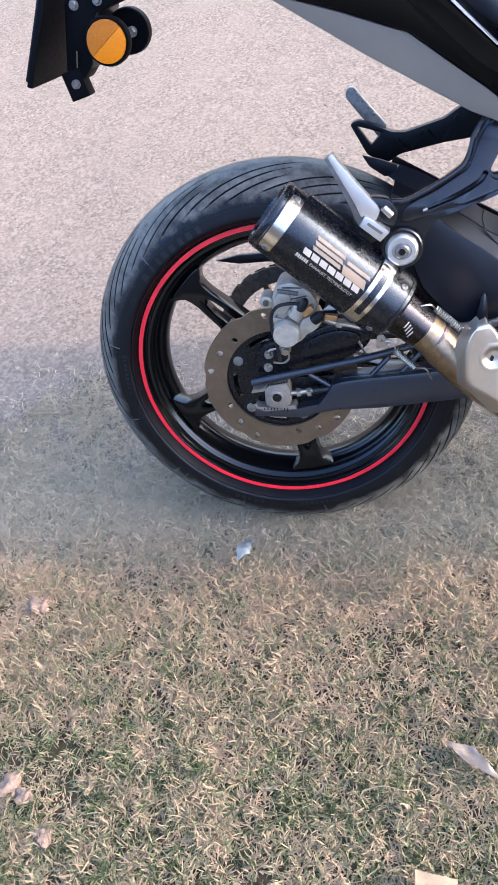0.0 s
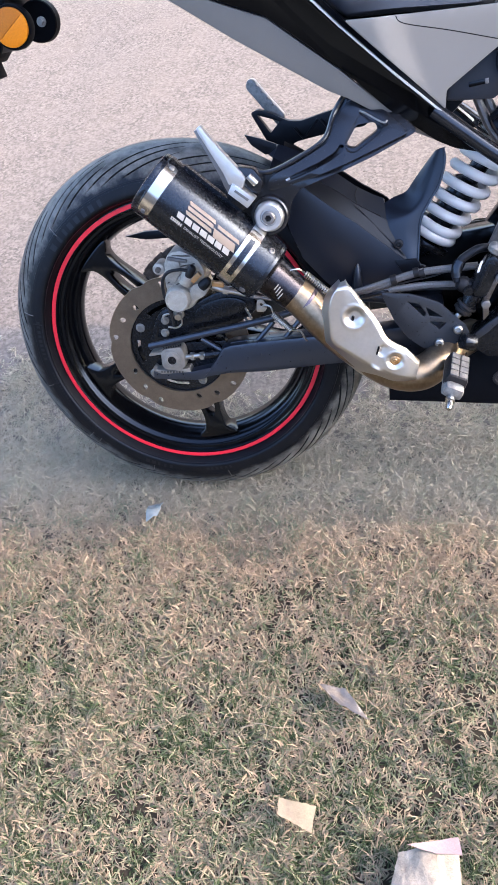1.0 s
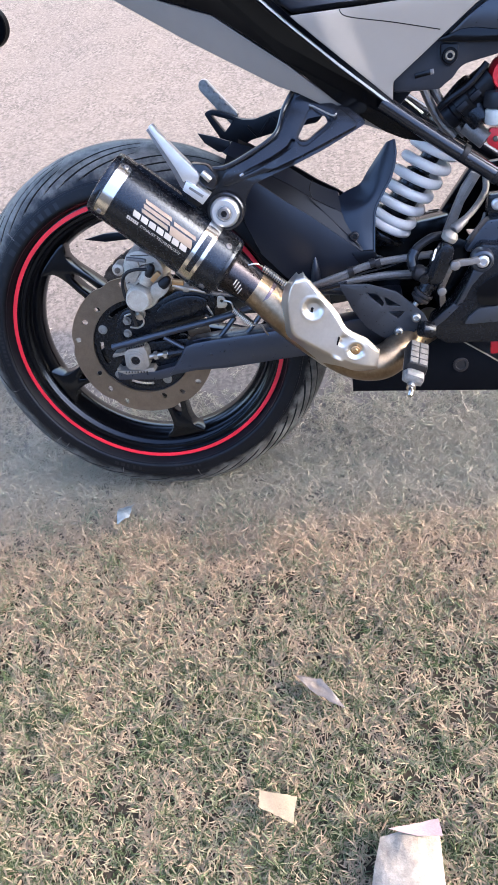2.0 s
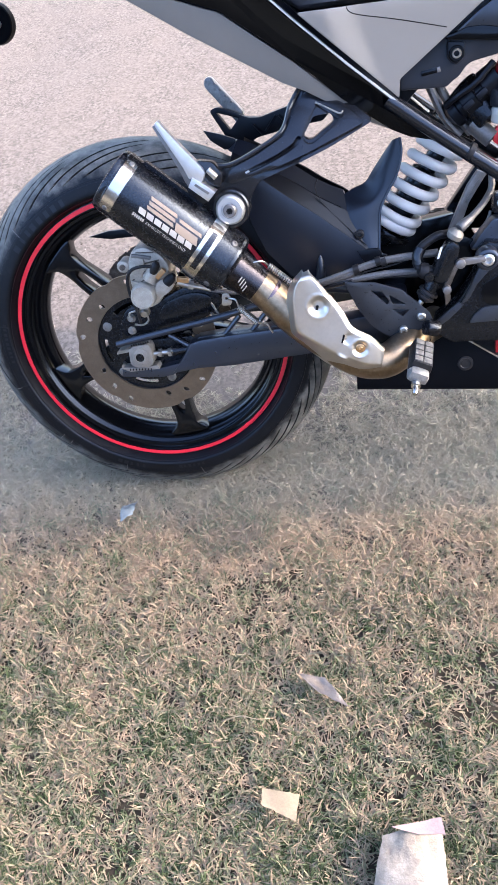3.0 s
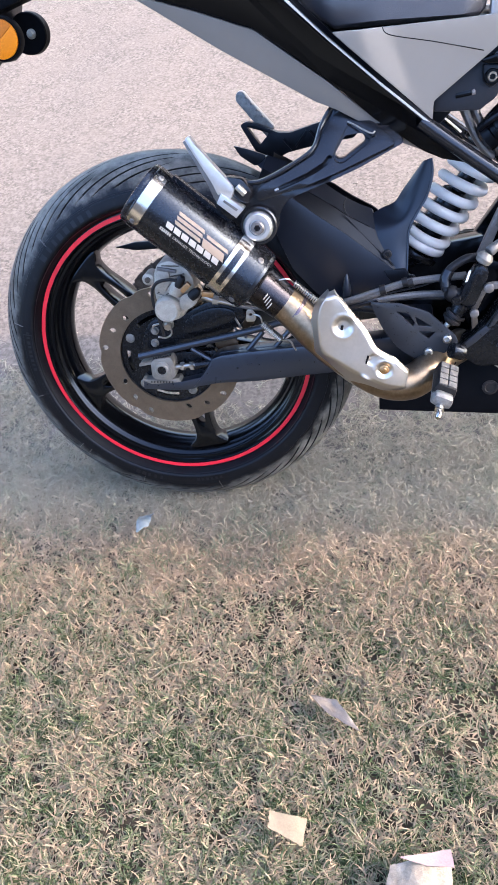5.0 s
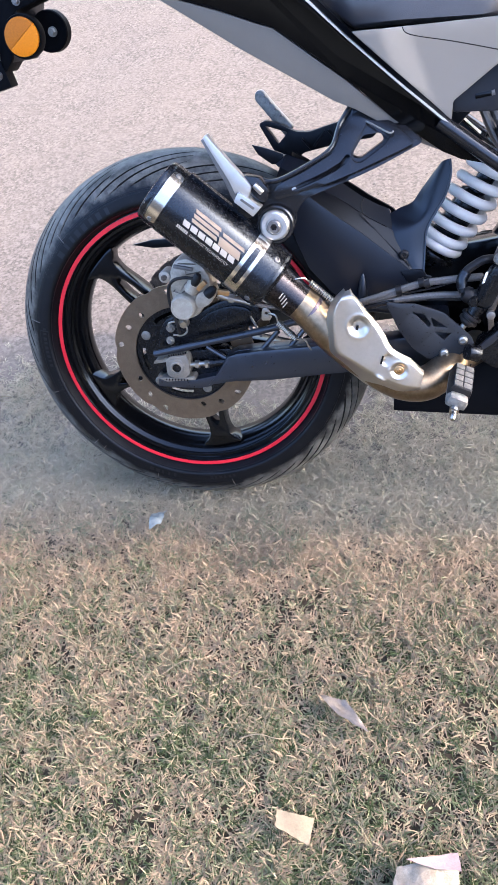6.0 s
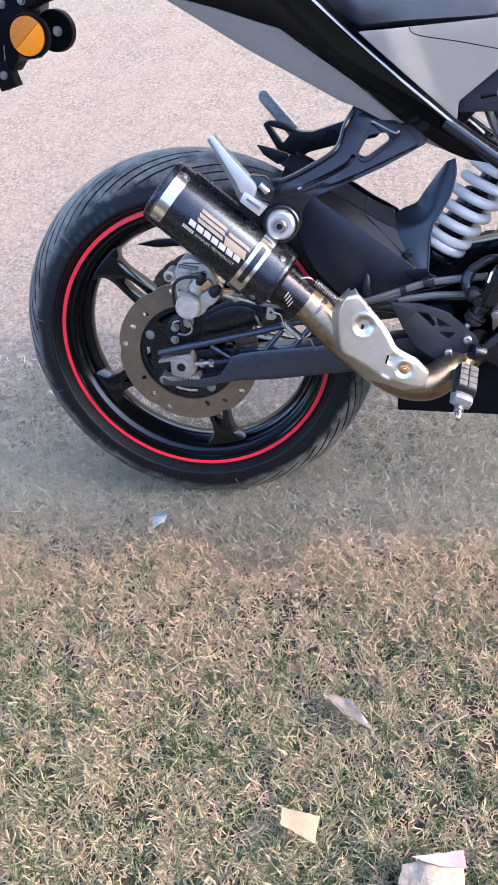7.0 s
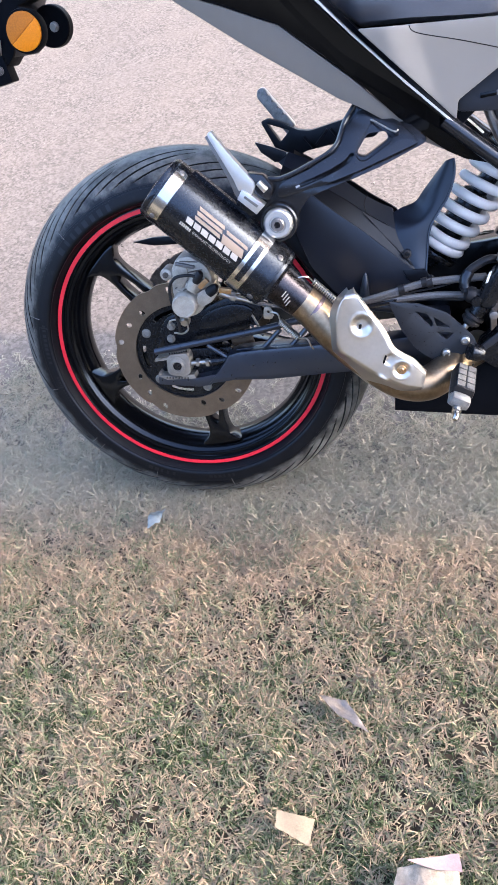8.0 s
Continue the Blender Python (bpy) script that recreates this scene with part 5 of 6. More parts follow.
    turned((0.4560, -0.152, 0.0800), (0.4460, -0.152, 0.0660), [(0, 0.0150), (0.22, 0.0155), (0.30, 0.0125), (0.42, 0.0125), (0.50, 0.0145), (0.72, 0.0140), (0.80, 0.0110), (1, 0.0080)], 24, bm)
    part("bellows", bm, M_RUBBER, mc)
    part("clevis", cyl((0.4460, -0.152, 0.0660), (0.4400, -0.152, 0.0590), 0.0045, seg=12), M_STEEL, mc)
    part("banjo", turned((0.4880, -0.150, 0.1510), (0.4965, -0.150, 0.1650), [(0, 0.0070), (0.12, 0.0105), (0.5, 0.0120), (0.8, 0.0100), (1, 0.0060)], 20), M_BLOCK, mc)
    part("banjo_sleeve", turned((0.4970, -0.150, 0.1660), (0.5140, -0.138, 0.1760), [(0, 0.0060), (0.15, 0.0078), (0.5, 0.0070), (1, 0.0058)], 14), M_HOSE, mc)
    part("upper_hose", tube([(0.5120, -0.139, 0.1750), (0.5270, -0.120, 0.1830), (0.5400, -0.100, 0.1920), (0.5480, -0.090, 0.2060), (0.5460, -0.085, 0.2360)], 0.0046, 10, 10, wave=lambda i: 1.0 + 0.10 * (i % 2)), M_HOSE, mc)
    part("black_hose", tube([(0.4420, -0.150, 0.1130), (0.4386, -0.146, 0.1250), (0.4450, -0.142, 0.1400), (0.4567, -0.140, 0.1490), (0.4696, -0.138, 0.1550), (0.4850, -0.130, 0.1540)], 0.0062, 10), M_RUBBER, mc)
    part("hose_sleeve", tube([(0.4400, -0.148, 0.1190), (0.4400, -0.146, 0.1300), (0.4450, -0.143, 0.1400)], 0.0080, 12), M_HANGER, mc)
    part("label", plate(round_loop([(0.4700, 0.1460), (0.4735, 0.1470), (0.4690, 0.1310), (0.4655, 0.1300)], 0.001, 2), -0.1668, -0.1655, bev=0.0), M_SPRING, mc)
    part("brake_hose", tube([(0.285, -0.125, 0.0900), (0.3381, -0.130, 0.1040), (0.3550, -0.130, 0.1120), (0.3935, -0.130, 0.1215), (0.4368, -0.130, 0.1250), (0.4662, -0.128, 0.1262)], 0.0044, 10, 10, wave=lambda i: 1.0 + 0.06 * (i % 2)), M_HOSE, mc)
    part("thin_wire", tube([(0.330, -0.128, 0.0985), (0.370, -0.130, 0.1085), (0.405, -0.130, 0.1150), (0.430, -0.128, 0.1225)], 0.0014, 6), M_RUBBER, mc)
    part("guard_stay", plate(round_loop([(0.300, 0.0900), (0.338, 0.0985), (0.380, 0.1040), (0.4425, 0.1010), (0.4425, 0.0940), (0.395, 0.0960), (0.340, 0.0925), (0.300, 0.0830)], 0.002, 2), -0.134, -0.124, bev=0.003), M_HANGER, mc)
    for x, z in ((0.352, 0.1110), (0.392, 0.1212)):
        part("hose_clip", cyl((x - 0.004, -0.130, z - 0.001), (x + 0.004, -0.130, z + 0.001), 0.0066, seg=14), M_RUBBER, mc)
    lk = part("shift_linkage", plate(round_loop([(0.494, 0.118), (0.494, 0.126), (0.503, 0.128), (0.517, 0.1275), (0.530, 0.130), (0.533, 0.121), (0.517, 0.119), (0.503, 0.118)], 0.003, 2), -0.168, -0.160, bev=0.0015), M_DULL, bike,
              "cast aluminium pedal linkage")
    part("link_rod", plate(round_loop([(0.488, 0.121), (0.498, 0.118), (0.4900, 0.100), (0.4835, 0.084), (0.4860, 0.066), (0.4780, 0.056), (0.4755, 0.086)], 0.003, 2), -0.160, -0.153, bev=0.0015), M_DARKSTEEL, lk)
    for x, z, r in ((0.4976, 0.1215, 0.0068), (0.4793, 0.0850, 0.0062)):
        part("pivot", cyl((x, -0.164, z), (x, -0.173, z), r, seg=20, bev=0.0015), M_DULL, lk)
    for z0, pts in ((0, [(0.285, -0.125, 0.092), (0.310, -0.130, 0.1005), (0.348, -0.130, 0.1120), (0.380, -0.130, 0.1215), (0.415, -0.130, 0.126), (0.470, -0.125, 0.128)]),
                    (1, [(0.285, -0.120, 0.084), (0.320, -0.126, 0.0915), (0.362, -0.130, 0.0990), (0.402, -0.130, 0.1025), (0.452, -0.128, 0.101)])):
        part("brake_hose", tube(pts, 0.0045 if z0 == 0 else 0.0055, 10), M_HOSE, mc)
    for x, z in ((0.352, 0.1130), (0.384, 0.1225)):
        part("hose_clip", cyl((x - 0.004, -0.130, z - 0.001), (x + 0.004, -0.130, z + 0.001), 0.0068, seg=14), M_RUBBER, mc)


build_rider_rest()


# ---------- mudguard, shock, frame ----------
def strip(rows, th=0.003):
    """A sheet skinned over rows of points, with some thickness."""
    bm = bmesh.new()
    vs = [[bm.verts.new(p) for p in r] for r in rows]
    for i in range(len(vs) - 1):
        for j in range(len(vs[0]) - 1):
            bm.faces.new((vs[i][j], vs[i][j + 1], vs[i + 1][j + 1], vs[i + 1][j]))
    bmesh.ops.recalc_face_normals(bm, faces=bm.faces)
    bmesh.ops.solidify(bm, geom=bm.faces[:], thickness=th)
    return bm


def build_hugger():
    ridge = [(0.176, 0.273), (0.200, 0.258), (0.222, 0.245), (0.258, 0.216), (0.298, 0.187), (0.339, 0.153), (0.383, 0.117)]
    crease = [(0.180, 0.285), (0.205, 0.270), (0.237, 0.251), (0.274, 0.228), (0.302, 0.208), (0.333, 0.190), (0.342, 0.184)]
    top = [(0.186, 0.299), (0.210, 0.289), (0.236, 0.274), (0.266, 0.254), (0.297, 0.231), (0.322, 0.217), (0.337, 0.211)]
    side = ridge + [(0.335, 0.092), (0.284, 0.072), (0.250, 0.098), (0.217, 0.137), (0.198, 0.185), (0.191, 0.237), (0.172, 0.262)]
    hug = part("rear_mudguard", plate(side, -0.089, -0.084, bev=0.0015), M_HUGGER, bike, "matt black rear tyre hugger")
    part("far_side", plate(side, 0.084, 0.089, bev=0.0), M_PLASTIC, hug)
    for s in (-1, 1):
        part("shoulder", strip([[(x, s * 0.0865, z), (u, s * 0.070, w)] for (x, z), (u, w) in zip(ridge, crease)], 0.002), M_PLASTIC, hug)
    rows = [[(0.163, -0.035, 0.288), (0.164, -0.020, 0.291), (0.164, -0.008, 0.292), (0.164, 0.008, 0.292), (0.164, 0.020, 0.291), (0.163, 0.035, 0.288)]]
    for (x, z), (u, w) in zip(crease, top):
        rows.append([(x, -0.0698, z), (u, -0.046, w), (u, -0.020, w - 0.008), (u, 0.020, w - 0.018), (u, 0.046, w - 0.030), (x, 0.0698, z - 0.030)])
    part("arch", strip(rows, 0.002), M_HUGGER, hug)
    part("crease_line", tube([(x, -0.0702, z + 0.0004) for x, z in crease[1:6]], 0.0006, 6), M_HANGER, hug)
    net = [[(0.3580, -0.074, 0.1235), (0.3665, -0.084, 0.1242), (0.3770, -0.0865, 0.1245), (0.3872, -0.084, 0.1240)],
           [(0.3380, -0.066, 0.1640), (0.3480, -0.0765, 0.1590), (0.3690, -0.0800, 0.1540), (0.3885, -0.077, 0.1500)],
           [(0.3310, -0.052, 0.1960), (0.3440, -0.0690, 0.1860), (0.3680, -0.0745, 0.1830), (0.3908, -0.0720, 0.1828)],
           [(0.3480, -0.044, 0.2090), (0.3660, -0.0600, 0.1990), (0.3860, -0.0680, 0.2010), (0.4036, -0.0670, 0.2075)],
           [(0.3700, -0.042, 0.2180), (0.3820, -0.0560, 0.2140), (0.3990, -0.0640, 0.2200), (0.4162, -0.0640, 0.2289)],
           [(0.3830, -0.044, 0.2360), (0.3930, -0.0540, 0.2380), (0.4090, -0.0600, 0.2480), (0.4238, -0.0610, 0.2580)],
           [(0.4105, -0.050, 0.2740), (0.4130, -0.0540, 0.2760), (0.4180, -0.0560, 0.2780), (0.4222, -0.0560, 0.2790)]]
    part("shock_guard", loft(net, 6, 5, 0.003), M_HUGGER, hug)
    ft = part("lower_foot", plate(round_loop([(0.352, 0.1290), (0.386, 0.1290), (0.392, 0.1180), (0.402, 0.1130), (0.402, 0.1060), (0.372, 0.1040), (0.362, 0.1120)], 0.003, 2), -0.090, -0.078, bev=0.002), M_PLASTIC, hug)
    part("foot_loop", turned((0.3930, -0.088, 0.1120), (0.3930, -0.096, 0.1120), [(0, 0.0085), (0.8, 0.0080), (1, 0.0068), (0.999, 0.0050), (0.2, 0.0045)], 20), M_SATIN, ft)
    part("guard_rim", tube([(r[-1][0] + 0.0004, r[-1][1] - 0.001, r[-1][2]) for r in net], 0.0016, 6, 6), M_ARM, hug)
    part("tip_spur", plate([(0.137, 0.316), (0.146, 0.301), (0.166, 0.286), (0.183, 0.288), (0.183, 0.300), (0.160, 0.309)], -0.052, -0.046, bev=0.001), M_PLASTIC, hug)
    part("rib", turned((0.2965, -0.094, 0.080), (0.2985, -0.096, 0.128), [(0, 0.0085), (0.5, 0.0070), (0.85, 0.004), (1, 0.001)], 14), M_HUGGER, hug)
    part("clip", turned((0.3590, -0.084, 0.152), (0.3590, -0.089, 0.152), [(0, 0.0065), (0.8, 0.0065), (1, 0.005), (0.999, 0.0035), (0.5, 0.003)], 16), M_RUBBER, hug)
    part("seam", tube([(0.296, -0.0745, 0.2120), (0.330, -0.0790, 0.1740), (0.368, -0.0865, 0.1350)], 0.0008, 6), M_RUBBER, hug)
    part("arch_seam", tube([(0.299, -0.0700, 0.2120), (0.296, -0.058, 0.2220), (0.300, -0.046, 0.2310)], 0.0008, 6), M_RUBBER, hug)


build_hugger()


def build_shock():
    A0, step = Vector((0.4190, 0.012, 0.1515)), Vector((0.0135, 0.0, 0.0193))
    d = step.normalized()
    side, face = Vector((d.z, 0, -d.x)), Vector((0, -1, 0))
    dm = part("shock_absorber", turned(A0 - d * 0.05, A0 + d * 0.20, [(0, 0.014), (0.10, 0.022), (0.50, 0.022), (0.52, 0.014), (0.9, 0.014), (1, 0.018)], 24), M_SATIN, bike, "rear shock absorber with a white coil spring")
    pts = []
    for k in range(-42, 28 * 6):
        s, w = (k / 28.0 if k > 0 else 0.55 * k / 28.0), 2 * math.pi * k / 28.0
        pts.append(A0 + step * s + face * (0.0325 * math.cos(w)) + side * (0.0325 * math.sin(w)))
    part("coil_spring", tube(pts, 0.0077, 12, smooth=False), M_SPRING, dm, "white enamelled coil spring")
    part("spring_seat", cyl(A0 - d * 0.034, A0 - d * 0.024, 0.038, seg=32, bev=0.002), M_SATIN, dm)
    part("upper_seat", cyl(A0 + step * 6.3, A0 + step * 6.3 + d * 0.012, 0.038, seg=32, bev=0.002), M_SATIN, dm)


build_shock()


def build_frame():
    fr = part("subframe_tube", tube([(0.405, -0.127, 0.340), (0.47, -0.127, 0.291), (0.56, -0.127, 0.2265), (0.64, -0.12, 0.168)], 0.0105, 16), M_HANGER, bike, "dark grey steel subframe tube")
    for x, z in ((0.513, 0.263), (0.557, 0.230)):
        part("cable_tie", cyl((x - 0.003, -0.127, z + 0.002), (x + 0.003, -0.127, z - 0.002), 0.0125, seg=16), M_RUBBER, fr)
    part("left_tube", tube([(0.405, 0.127, 0.340), (0.47, 0.127, 0.291), (0.56, 0.127, 0.2265), (0.64, 0.12, 0.168)], 0.0105, 12), M_HANGER, fr)
    cast = part("frame_casting", plate(round_loop([(0.461, 0.010), (0.460, 0.024), (0.499, 0.056), (0.517, 0.086), (0.526, 0.108), (0.524, 0.124), (0.537, 0.140), (0.560, 0.136), (0.66, 0.140), (0.66, -0.012), (0.560, -0.012), (0.522, -0.010), (0.490, -0.010)], 0.006, 3),
                                       -0.140, -0.105, bev=0.004), M_SATIN, bike, "dark cast frame side section")
    part("recess", plate(round_loop([(0.530, 0.070), (0.538, 0.083), (0.567, 0.100), (0.640, 0.110), (0.640, 0.043), (0.569, 0.043), (0.535, 0.050)], 0.006, 3), -0.1415, -0.1385, bev=0.001), M_GLOSS, cast)
    part("pivot_boss", turned((0.5370, -0.138, 0.1190), (0.5370, -0.156, 0.1190), [(0, 0.0170), (0.7, 0.0165), (0.9, 0.0150), (1, 0.0120), (0.999, 0.0105), (0.8, 0.010)], 32), M_ARM, cast)
    part("pivot_bolt", socket_bolt((0.5370, -0.153, 0.1190), (0, -1, 0), 0.0088, 0.005), M_CAST, cast)
    for nm, o in (("lower_facet", [(0.461, 0.023), (0.489, 0.047), (0.499, 0.0545), (0.506, 0.050), (0.486, 0.030), (0.464, 0.014)]),
                  ("upper_facet", [(0.527, 0.106), (0.541, 0.100), (0.524, 0.080), (0.512, 0.056), (0.502, 0.052), (0.517, 0.082)])):
        part(nm, plate(o, -0.1432, -0.139, bev=0.001), M_ARM, cast)
    part("worn_panel", plate(round_loop([(0.5140, 0.0215), (0.5200, 0.0330), (0.5340, 0.0450), (0.570, 0.047), (0.570, 0.0225)], 0.003, 2), -0.1440, -0.139, bev=0.001), M_GUARD, cast)
    part("upper_casting", plate(round_loop([(0.517, 0.123), (0.532, 0.146), (0.548, 0.166), (0.66, 0.172), (0.66, 0.121), (0.540, 0.119)], 0.004, 2), -0.116, -0.090, bev=0.005), M_ARM, cast)
    part("housing", plate(round_loop([(0.550, 0.198), (0.548, 0.172), (0.560, 0.164), (0.66, 0.166), (0.66, 0.200)], 0.004, 2), -0.104, -0.080, bev=0.003), M_SATIN, cast)
    part("housing_bolt", socket_bolt((0.562, -0.104, 0.185), (0, -1, 0), 0.0085, 0.005), M_CAST, cast)
    eng = part("engine_case", box((0.660, 0.0, 0.055), (0.13, 0.200, 0.19), bev=0.02), M_SATIN, bike, "black engine case")
    part("side_cover", plate(smooth_loop([(0.560, 0.05), (0.560, 0.12), (0.60, 0.15), (0.66, 0.13), (0.66, 0.05), (0.60, 0.03)], 4), -0.128, -0.100, bev=0.006), M_ARM, eng)
    pan = part("belly_pan", plate([(0.343, -0.0945), (0.66, -0.112), (0.66, -0.100), (0.571, -0.058), (0.498, -0.0075), (0.455, -0.012), (0.400, -0.030), (0.343, -0.060)], -0.112, -0.105, bev=0.002), M_PAN, bike,
               "matt black engine belly pan")
    part("pan_floor", box((0.50, 0.0, -0.098), (0.31, 0.210, 0.008), (0, 3.2, 0), 0.002), M_PLASTIC, pan)
    part("far_wall", plate([(0.343, -0.0945), (0.66, -0.112), (0.66, -0.02), (0.343, -0.060)], 0.105, 0.112, bev=0.002), M_PLASTIC, pan)
    part("pan_hole", turned((0.513, -0.112, -0.058), (0.513, -0.1145, -0.058), [(0, 0.012), (0.8, 0.012), (1, 0.010), (0.999, 0.008), (0.6, 0.007)], 24), M_RUBBER, pan)
    part("pan_edge", tube([(0.498, -0.113, -0.006), (0.571, -0.113, -0.0565), (0.62, -0.113, -0.084)], 0.0013, 6, smooth=False), M_STEEL, pan)
    sp = [(0.505 + 0.016 * k / 60, -0.110 + 0.004 * math.cos(k * math.pi / 5), -0.011 + 0.004 * math.sin(k * math.pi / 5)) for k in range(61)]
    part("return_spring", tube(sp, 0.0010, 5, smooth=False), M_STEEL, pan)
    part("spring_wire", tube([(0.521, -0.110, -0.008), (0.542, -0.110, -0.008), (0.546, -0.110, -0.013), (0.540, -0.110, -0.017), (0.521, -0.110, -0.016)], 0.0010, 5, 6), M_STEEL, pan)
    part("red_block", box((0.580, -0.106, -0.033), (0.044, 0.010, 0.022), bev=0.002), M_REDPAINT, eng)
    # intake side clutter below the seat
    tb = part("throttle_body", cyl((0.506, -0.050, 0.335), (0.548, -0.070, 0.292), 0.026, seg=28, bev=0.004), M_SATIN, bike, "black throttle body with hoses")
    part("valve_housing", turned((0.492, -0.062, 0.300), (0.556, -0.078, 0.350), [(0, 0.014), (0.06, 0.021), (0.20, 0.021), (0.22, 0.018), (0.30, 0.018), (0.32, 0.023), (0.55, 0.023), (0.58, 0.019), (0.70, 0.019), (0.72, 0.022), (1, 0.021)], 28), M_PLASTIC, tb)
    for q in (0.34, 0.60):
        c = Vector((0.492, -0.084, 0.300)).lerp(Vector((0.556, -0.100, 0.350)), q)
        part("fitting", box(tuple(c), (0.016, 0.010, 0.009), (0, -38, 0), 0.002), M_PLASTIC, tb)
    part("wire_loom", tube([(0.484, -0.085, 0.318), (0.500, -0.094, 0.331), (0.522, -0.098, 0.345), (0.545, -0.094, 0.368)], 0.0045, 8), M_PLASTIC, tb)
    part("pale_sleeve", cyl((0.522, -0.070, 0.290), (0.548, -0.080, 0.268), 0.013, seg=18), M_HOSE, tb)
    for pts in ([(0.462, -0.060, 0.350), (0.468, -0.060, 0.335), (0.485, -0.060, 0.300), (0.507, -0.060, 0.274)], [(0.476, -0.060, 0.350), (0.482, -0.060, 0.334), (0.499, -0.060, 0.304), (0.522, -0.060, 0.275)]):
        part("breather_hose", tube(pts, 0.0062, 10), M_DULL, tb)
    rs = part("brake_fluid_reservoir", cyl((0.568, -0.090, 0.290), (0.568, -0.090, 0.312), 0.024, seg=28, bev=0.004), M_RESERVOIR, bike, "white brake fluid reservoir with a black cap")
    part("cap", cyl((0.568, -0.090, 0.312), (0.568, -0.090, 0.334), 0.026, seg=28, bev=0.003), M_PLASTIC2, rs)
    rm = part("red_mount", turned((0.572, -0.075, 0.352), (0.572, -0.100, 0.352), [(0, 0.024), (0.6, 0.024), (1, 0.020), (0.999, 0.014), (0.7, 0.012)], 32), M_REDPAINT, bike, "red anodised upper shock mount")
    part("mount_bolt", socket_bolt((0.572, -0.094, 0.352), (0, -1, 0), 0.0105, 0.008), M_CAST, rm)
    part("red_bracket", plate(round_loop([(0.548, 0.265), (0.552, 0.285), (0.600, 0.280), (0.600, 0.255), (0.570, 0.250)], 0.004, 2), -0.085, -0.075, bev=0.001), M_REDPAINT, rm)
    part("bracket_bolt", socket_bolt((0.560, -0.085, 0.270), (0, -1, 0), 0.004, 0.003), M_DARKSTEEL, rm)
    part("red_upright", box((0.60, -0.08, 0.30), (0.03, 0.015, 0.10), (0, 15, 0), 0.003), M_REDPAINT, rm)
    st = part("grey_strut", plate([(0.530, 0.226), (0.543, 0.221), (0.530, 0.200), (0.519, 0.182), (0.504, 0.140), (0.489, 0.141), (0.505, 0.181), (0.516, 0.206)], -0.076, -0.064, bev=0.002), M_DULL, bike, "grey steel frame strut")
    part("strut_groove", plate([(0.531, 0.214), (0.535, 0.211), (0.516, 0.180), (0.512, 0.183)], -0.0768, -0.0755, bev=0.0), M_HOSE, st)
    part("thin_stay", tube([(0.549, -0.080, 0.168), (0.543, -0.080, 0.152), (0.519, -0.080, 0.123)], 0.0026, 8), M_DULL, st)
    lb = part("shock_linkage", plate(round_loop([(0.378, 0.118), (0.424, 0.114), (0.452, 0.136), (0.510, 0.145), (0.546, 0.100), (0.560, -0.02), (0.477, -0.050), (0.400, -0.030), (0.340, 0.030), (0.330, 0.060)], 0.006, 2), 0.012, 0.050, bev=0.003), M_GLOSS, bike,
              "black shock linkage block under the coil spring")
    part("far_upright", plate([(0.496, 0.140), (0.546, 0.212), (0.640, 0.212), (0.640, 0.100), (0.516, 0.110)], 0.050, 0.070, bev=0.002), M_GLOSS, lb)
    part("inner_upright", plate([(0.470, 0.060), (0.500, 0.140), (0.545, 0.125), (0.545, 0.040), (0.490, 0.010)], -0.096, -0.086, bev=0.002), M_GLOSS, lb)
    part("cylinder_head", box((0.67, 0.0, 0.23), (0.16, 0.16, 0.14), (0, -20, 0), 0.02), M_SATIN, eng)


build_frame()


# ---------- tail, panels and seat ----------
def side_y(x, z):
    """How far the bodywork stands out from the centre plane."""
    t = max(0.0, min(1.0, x / 0.30))
    return (0.131 + 0.41 * (z - 0.342)) * (0.5 + 0.5 * t)


def shell(name, outline, th, material, parent, label="", proud=0.0, bev=0.0015, both=True, r=0.004, bulge=None):
    """A bodywork panel that follows the tail's flank, and its twin on the other side."""
    loop = round_loop(outline, r, 2) if r else outline
    first = None
    for s in ((-1, 1) if both else (-1,)):
        bm = plate(loop, 0.0, th, bev=bev)
        if bulge:
            bmesh.ops.triangulate(bm, faces=bm.faces[:])
            for _ in range(3):
                bmesh.ops.subdivide_edges(bm, edges=[e for e in bm.edges if e.calc_length() > 0.012], cuts=1, use_grid_fill=True)
        for v in bm.verts:
            v.co.y = s * (side_y(v.co.x, v.co.z) + proud - v.co.y + (bulge(v.co.x, v.co.z) if bulge else 0))
        ob = part(name, bm, material, parent, label if s < 0 else "", 30)
        first = first or ob
    return first


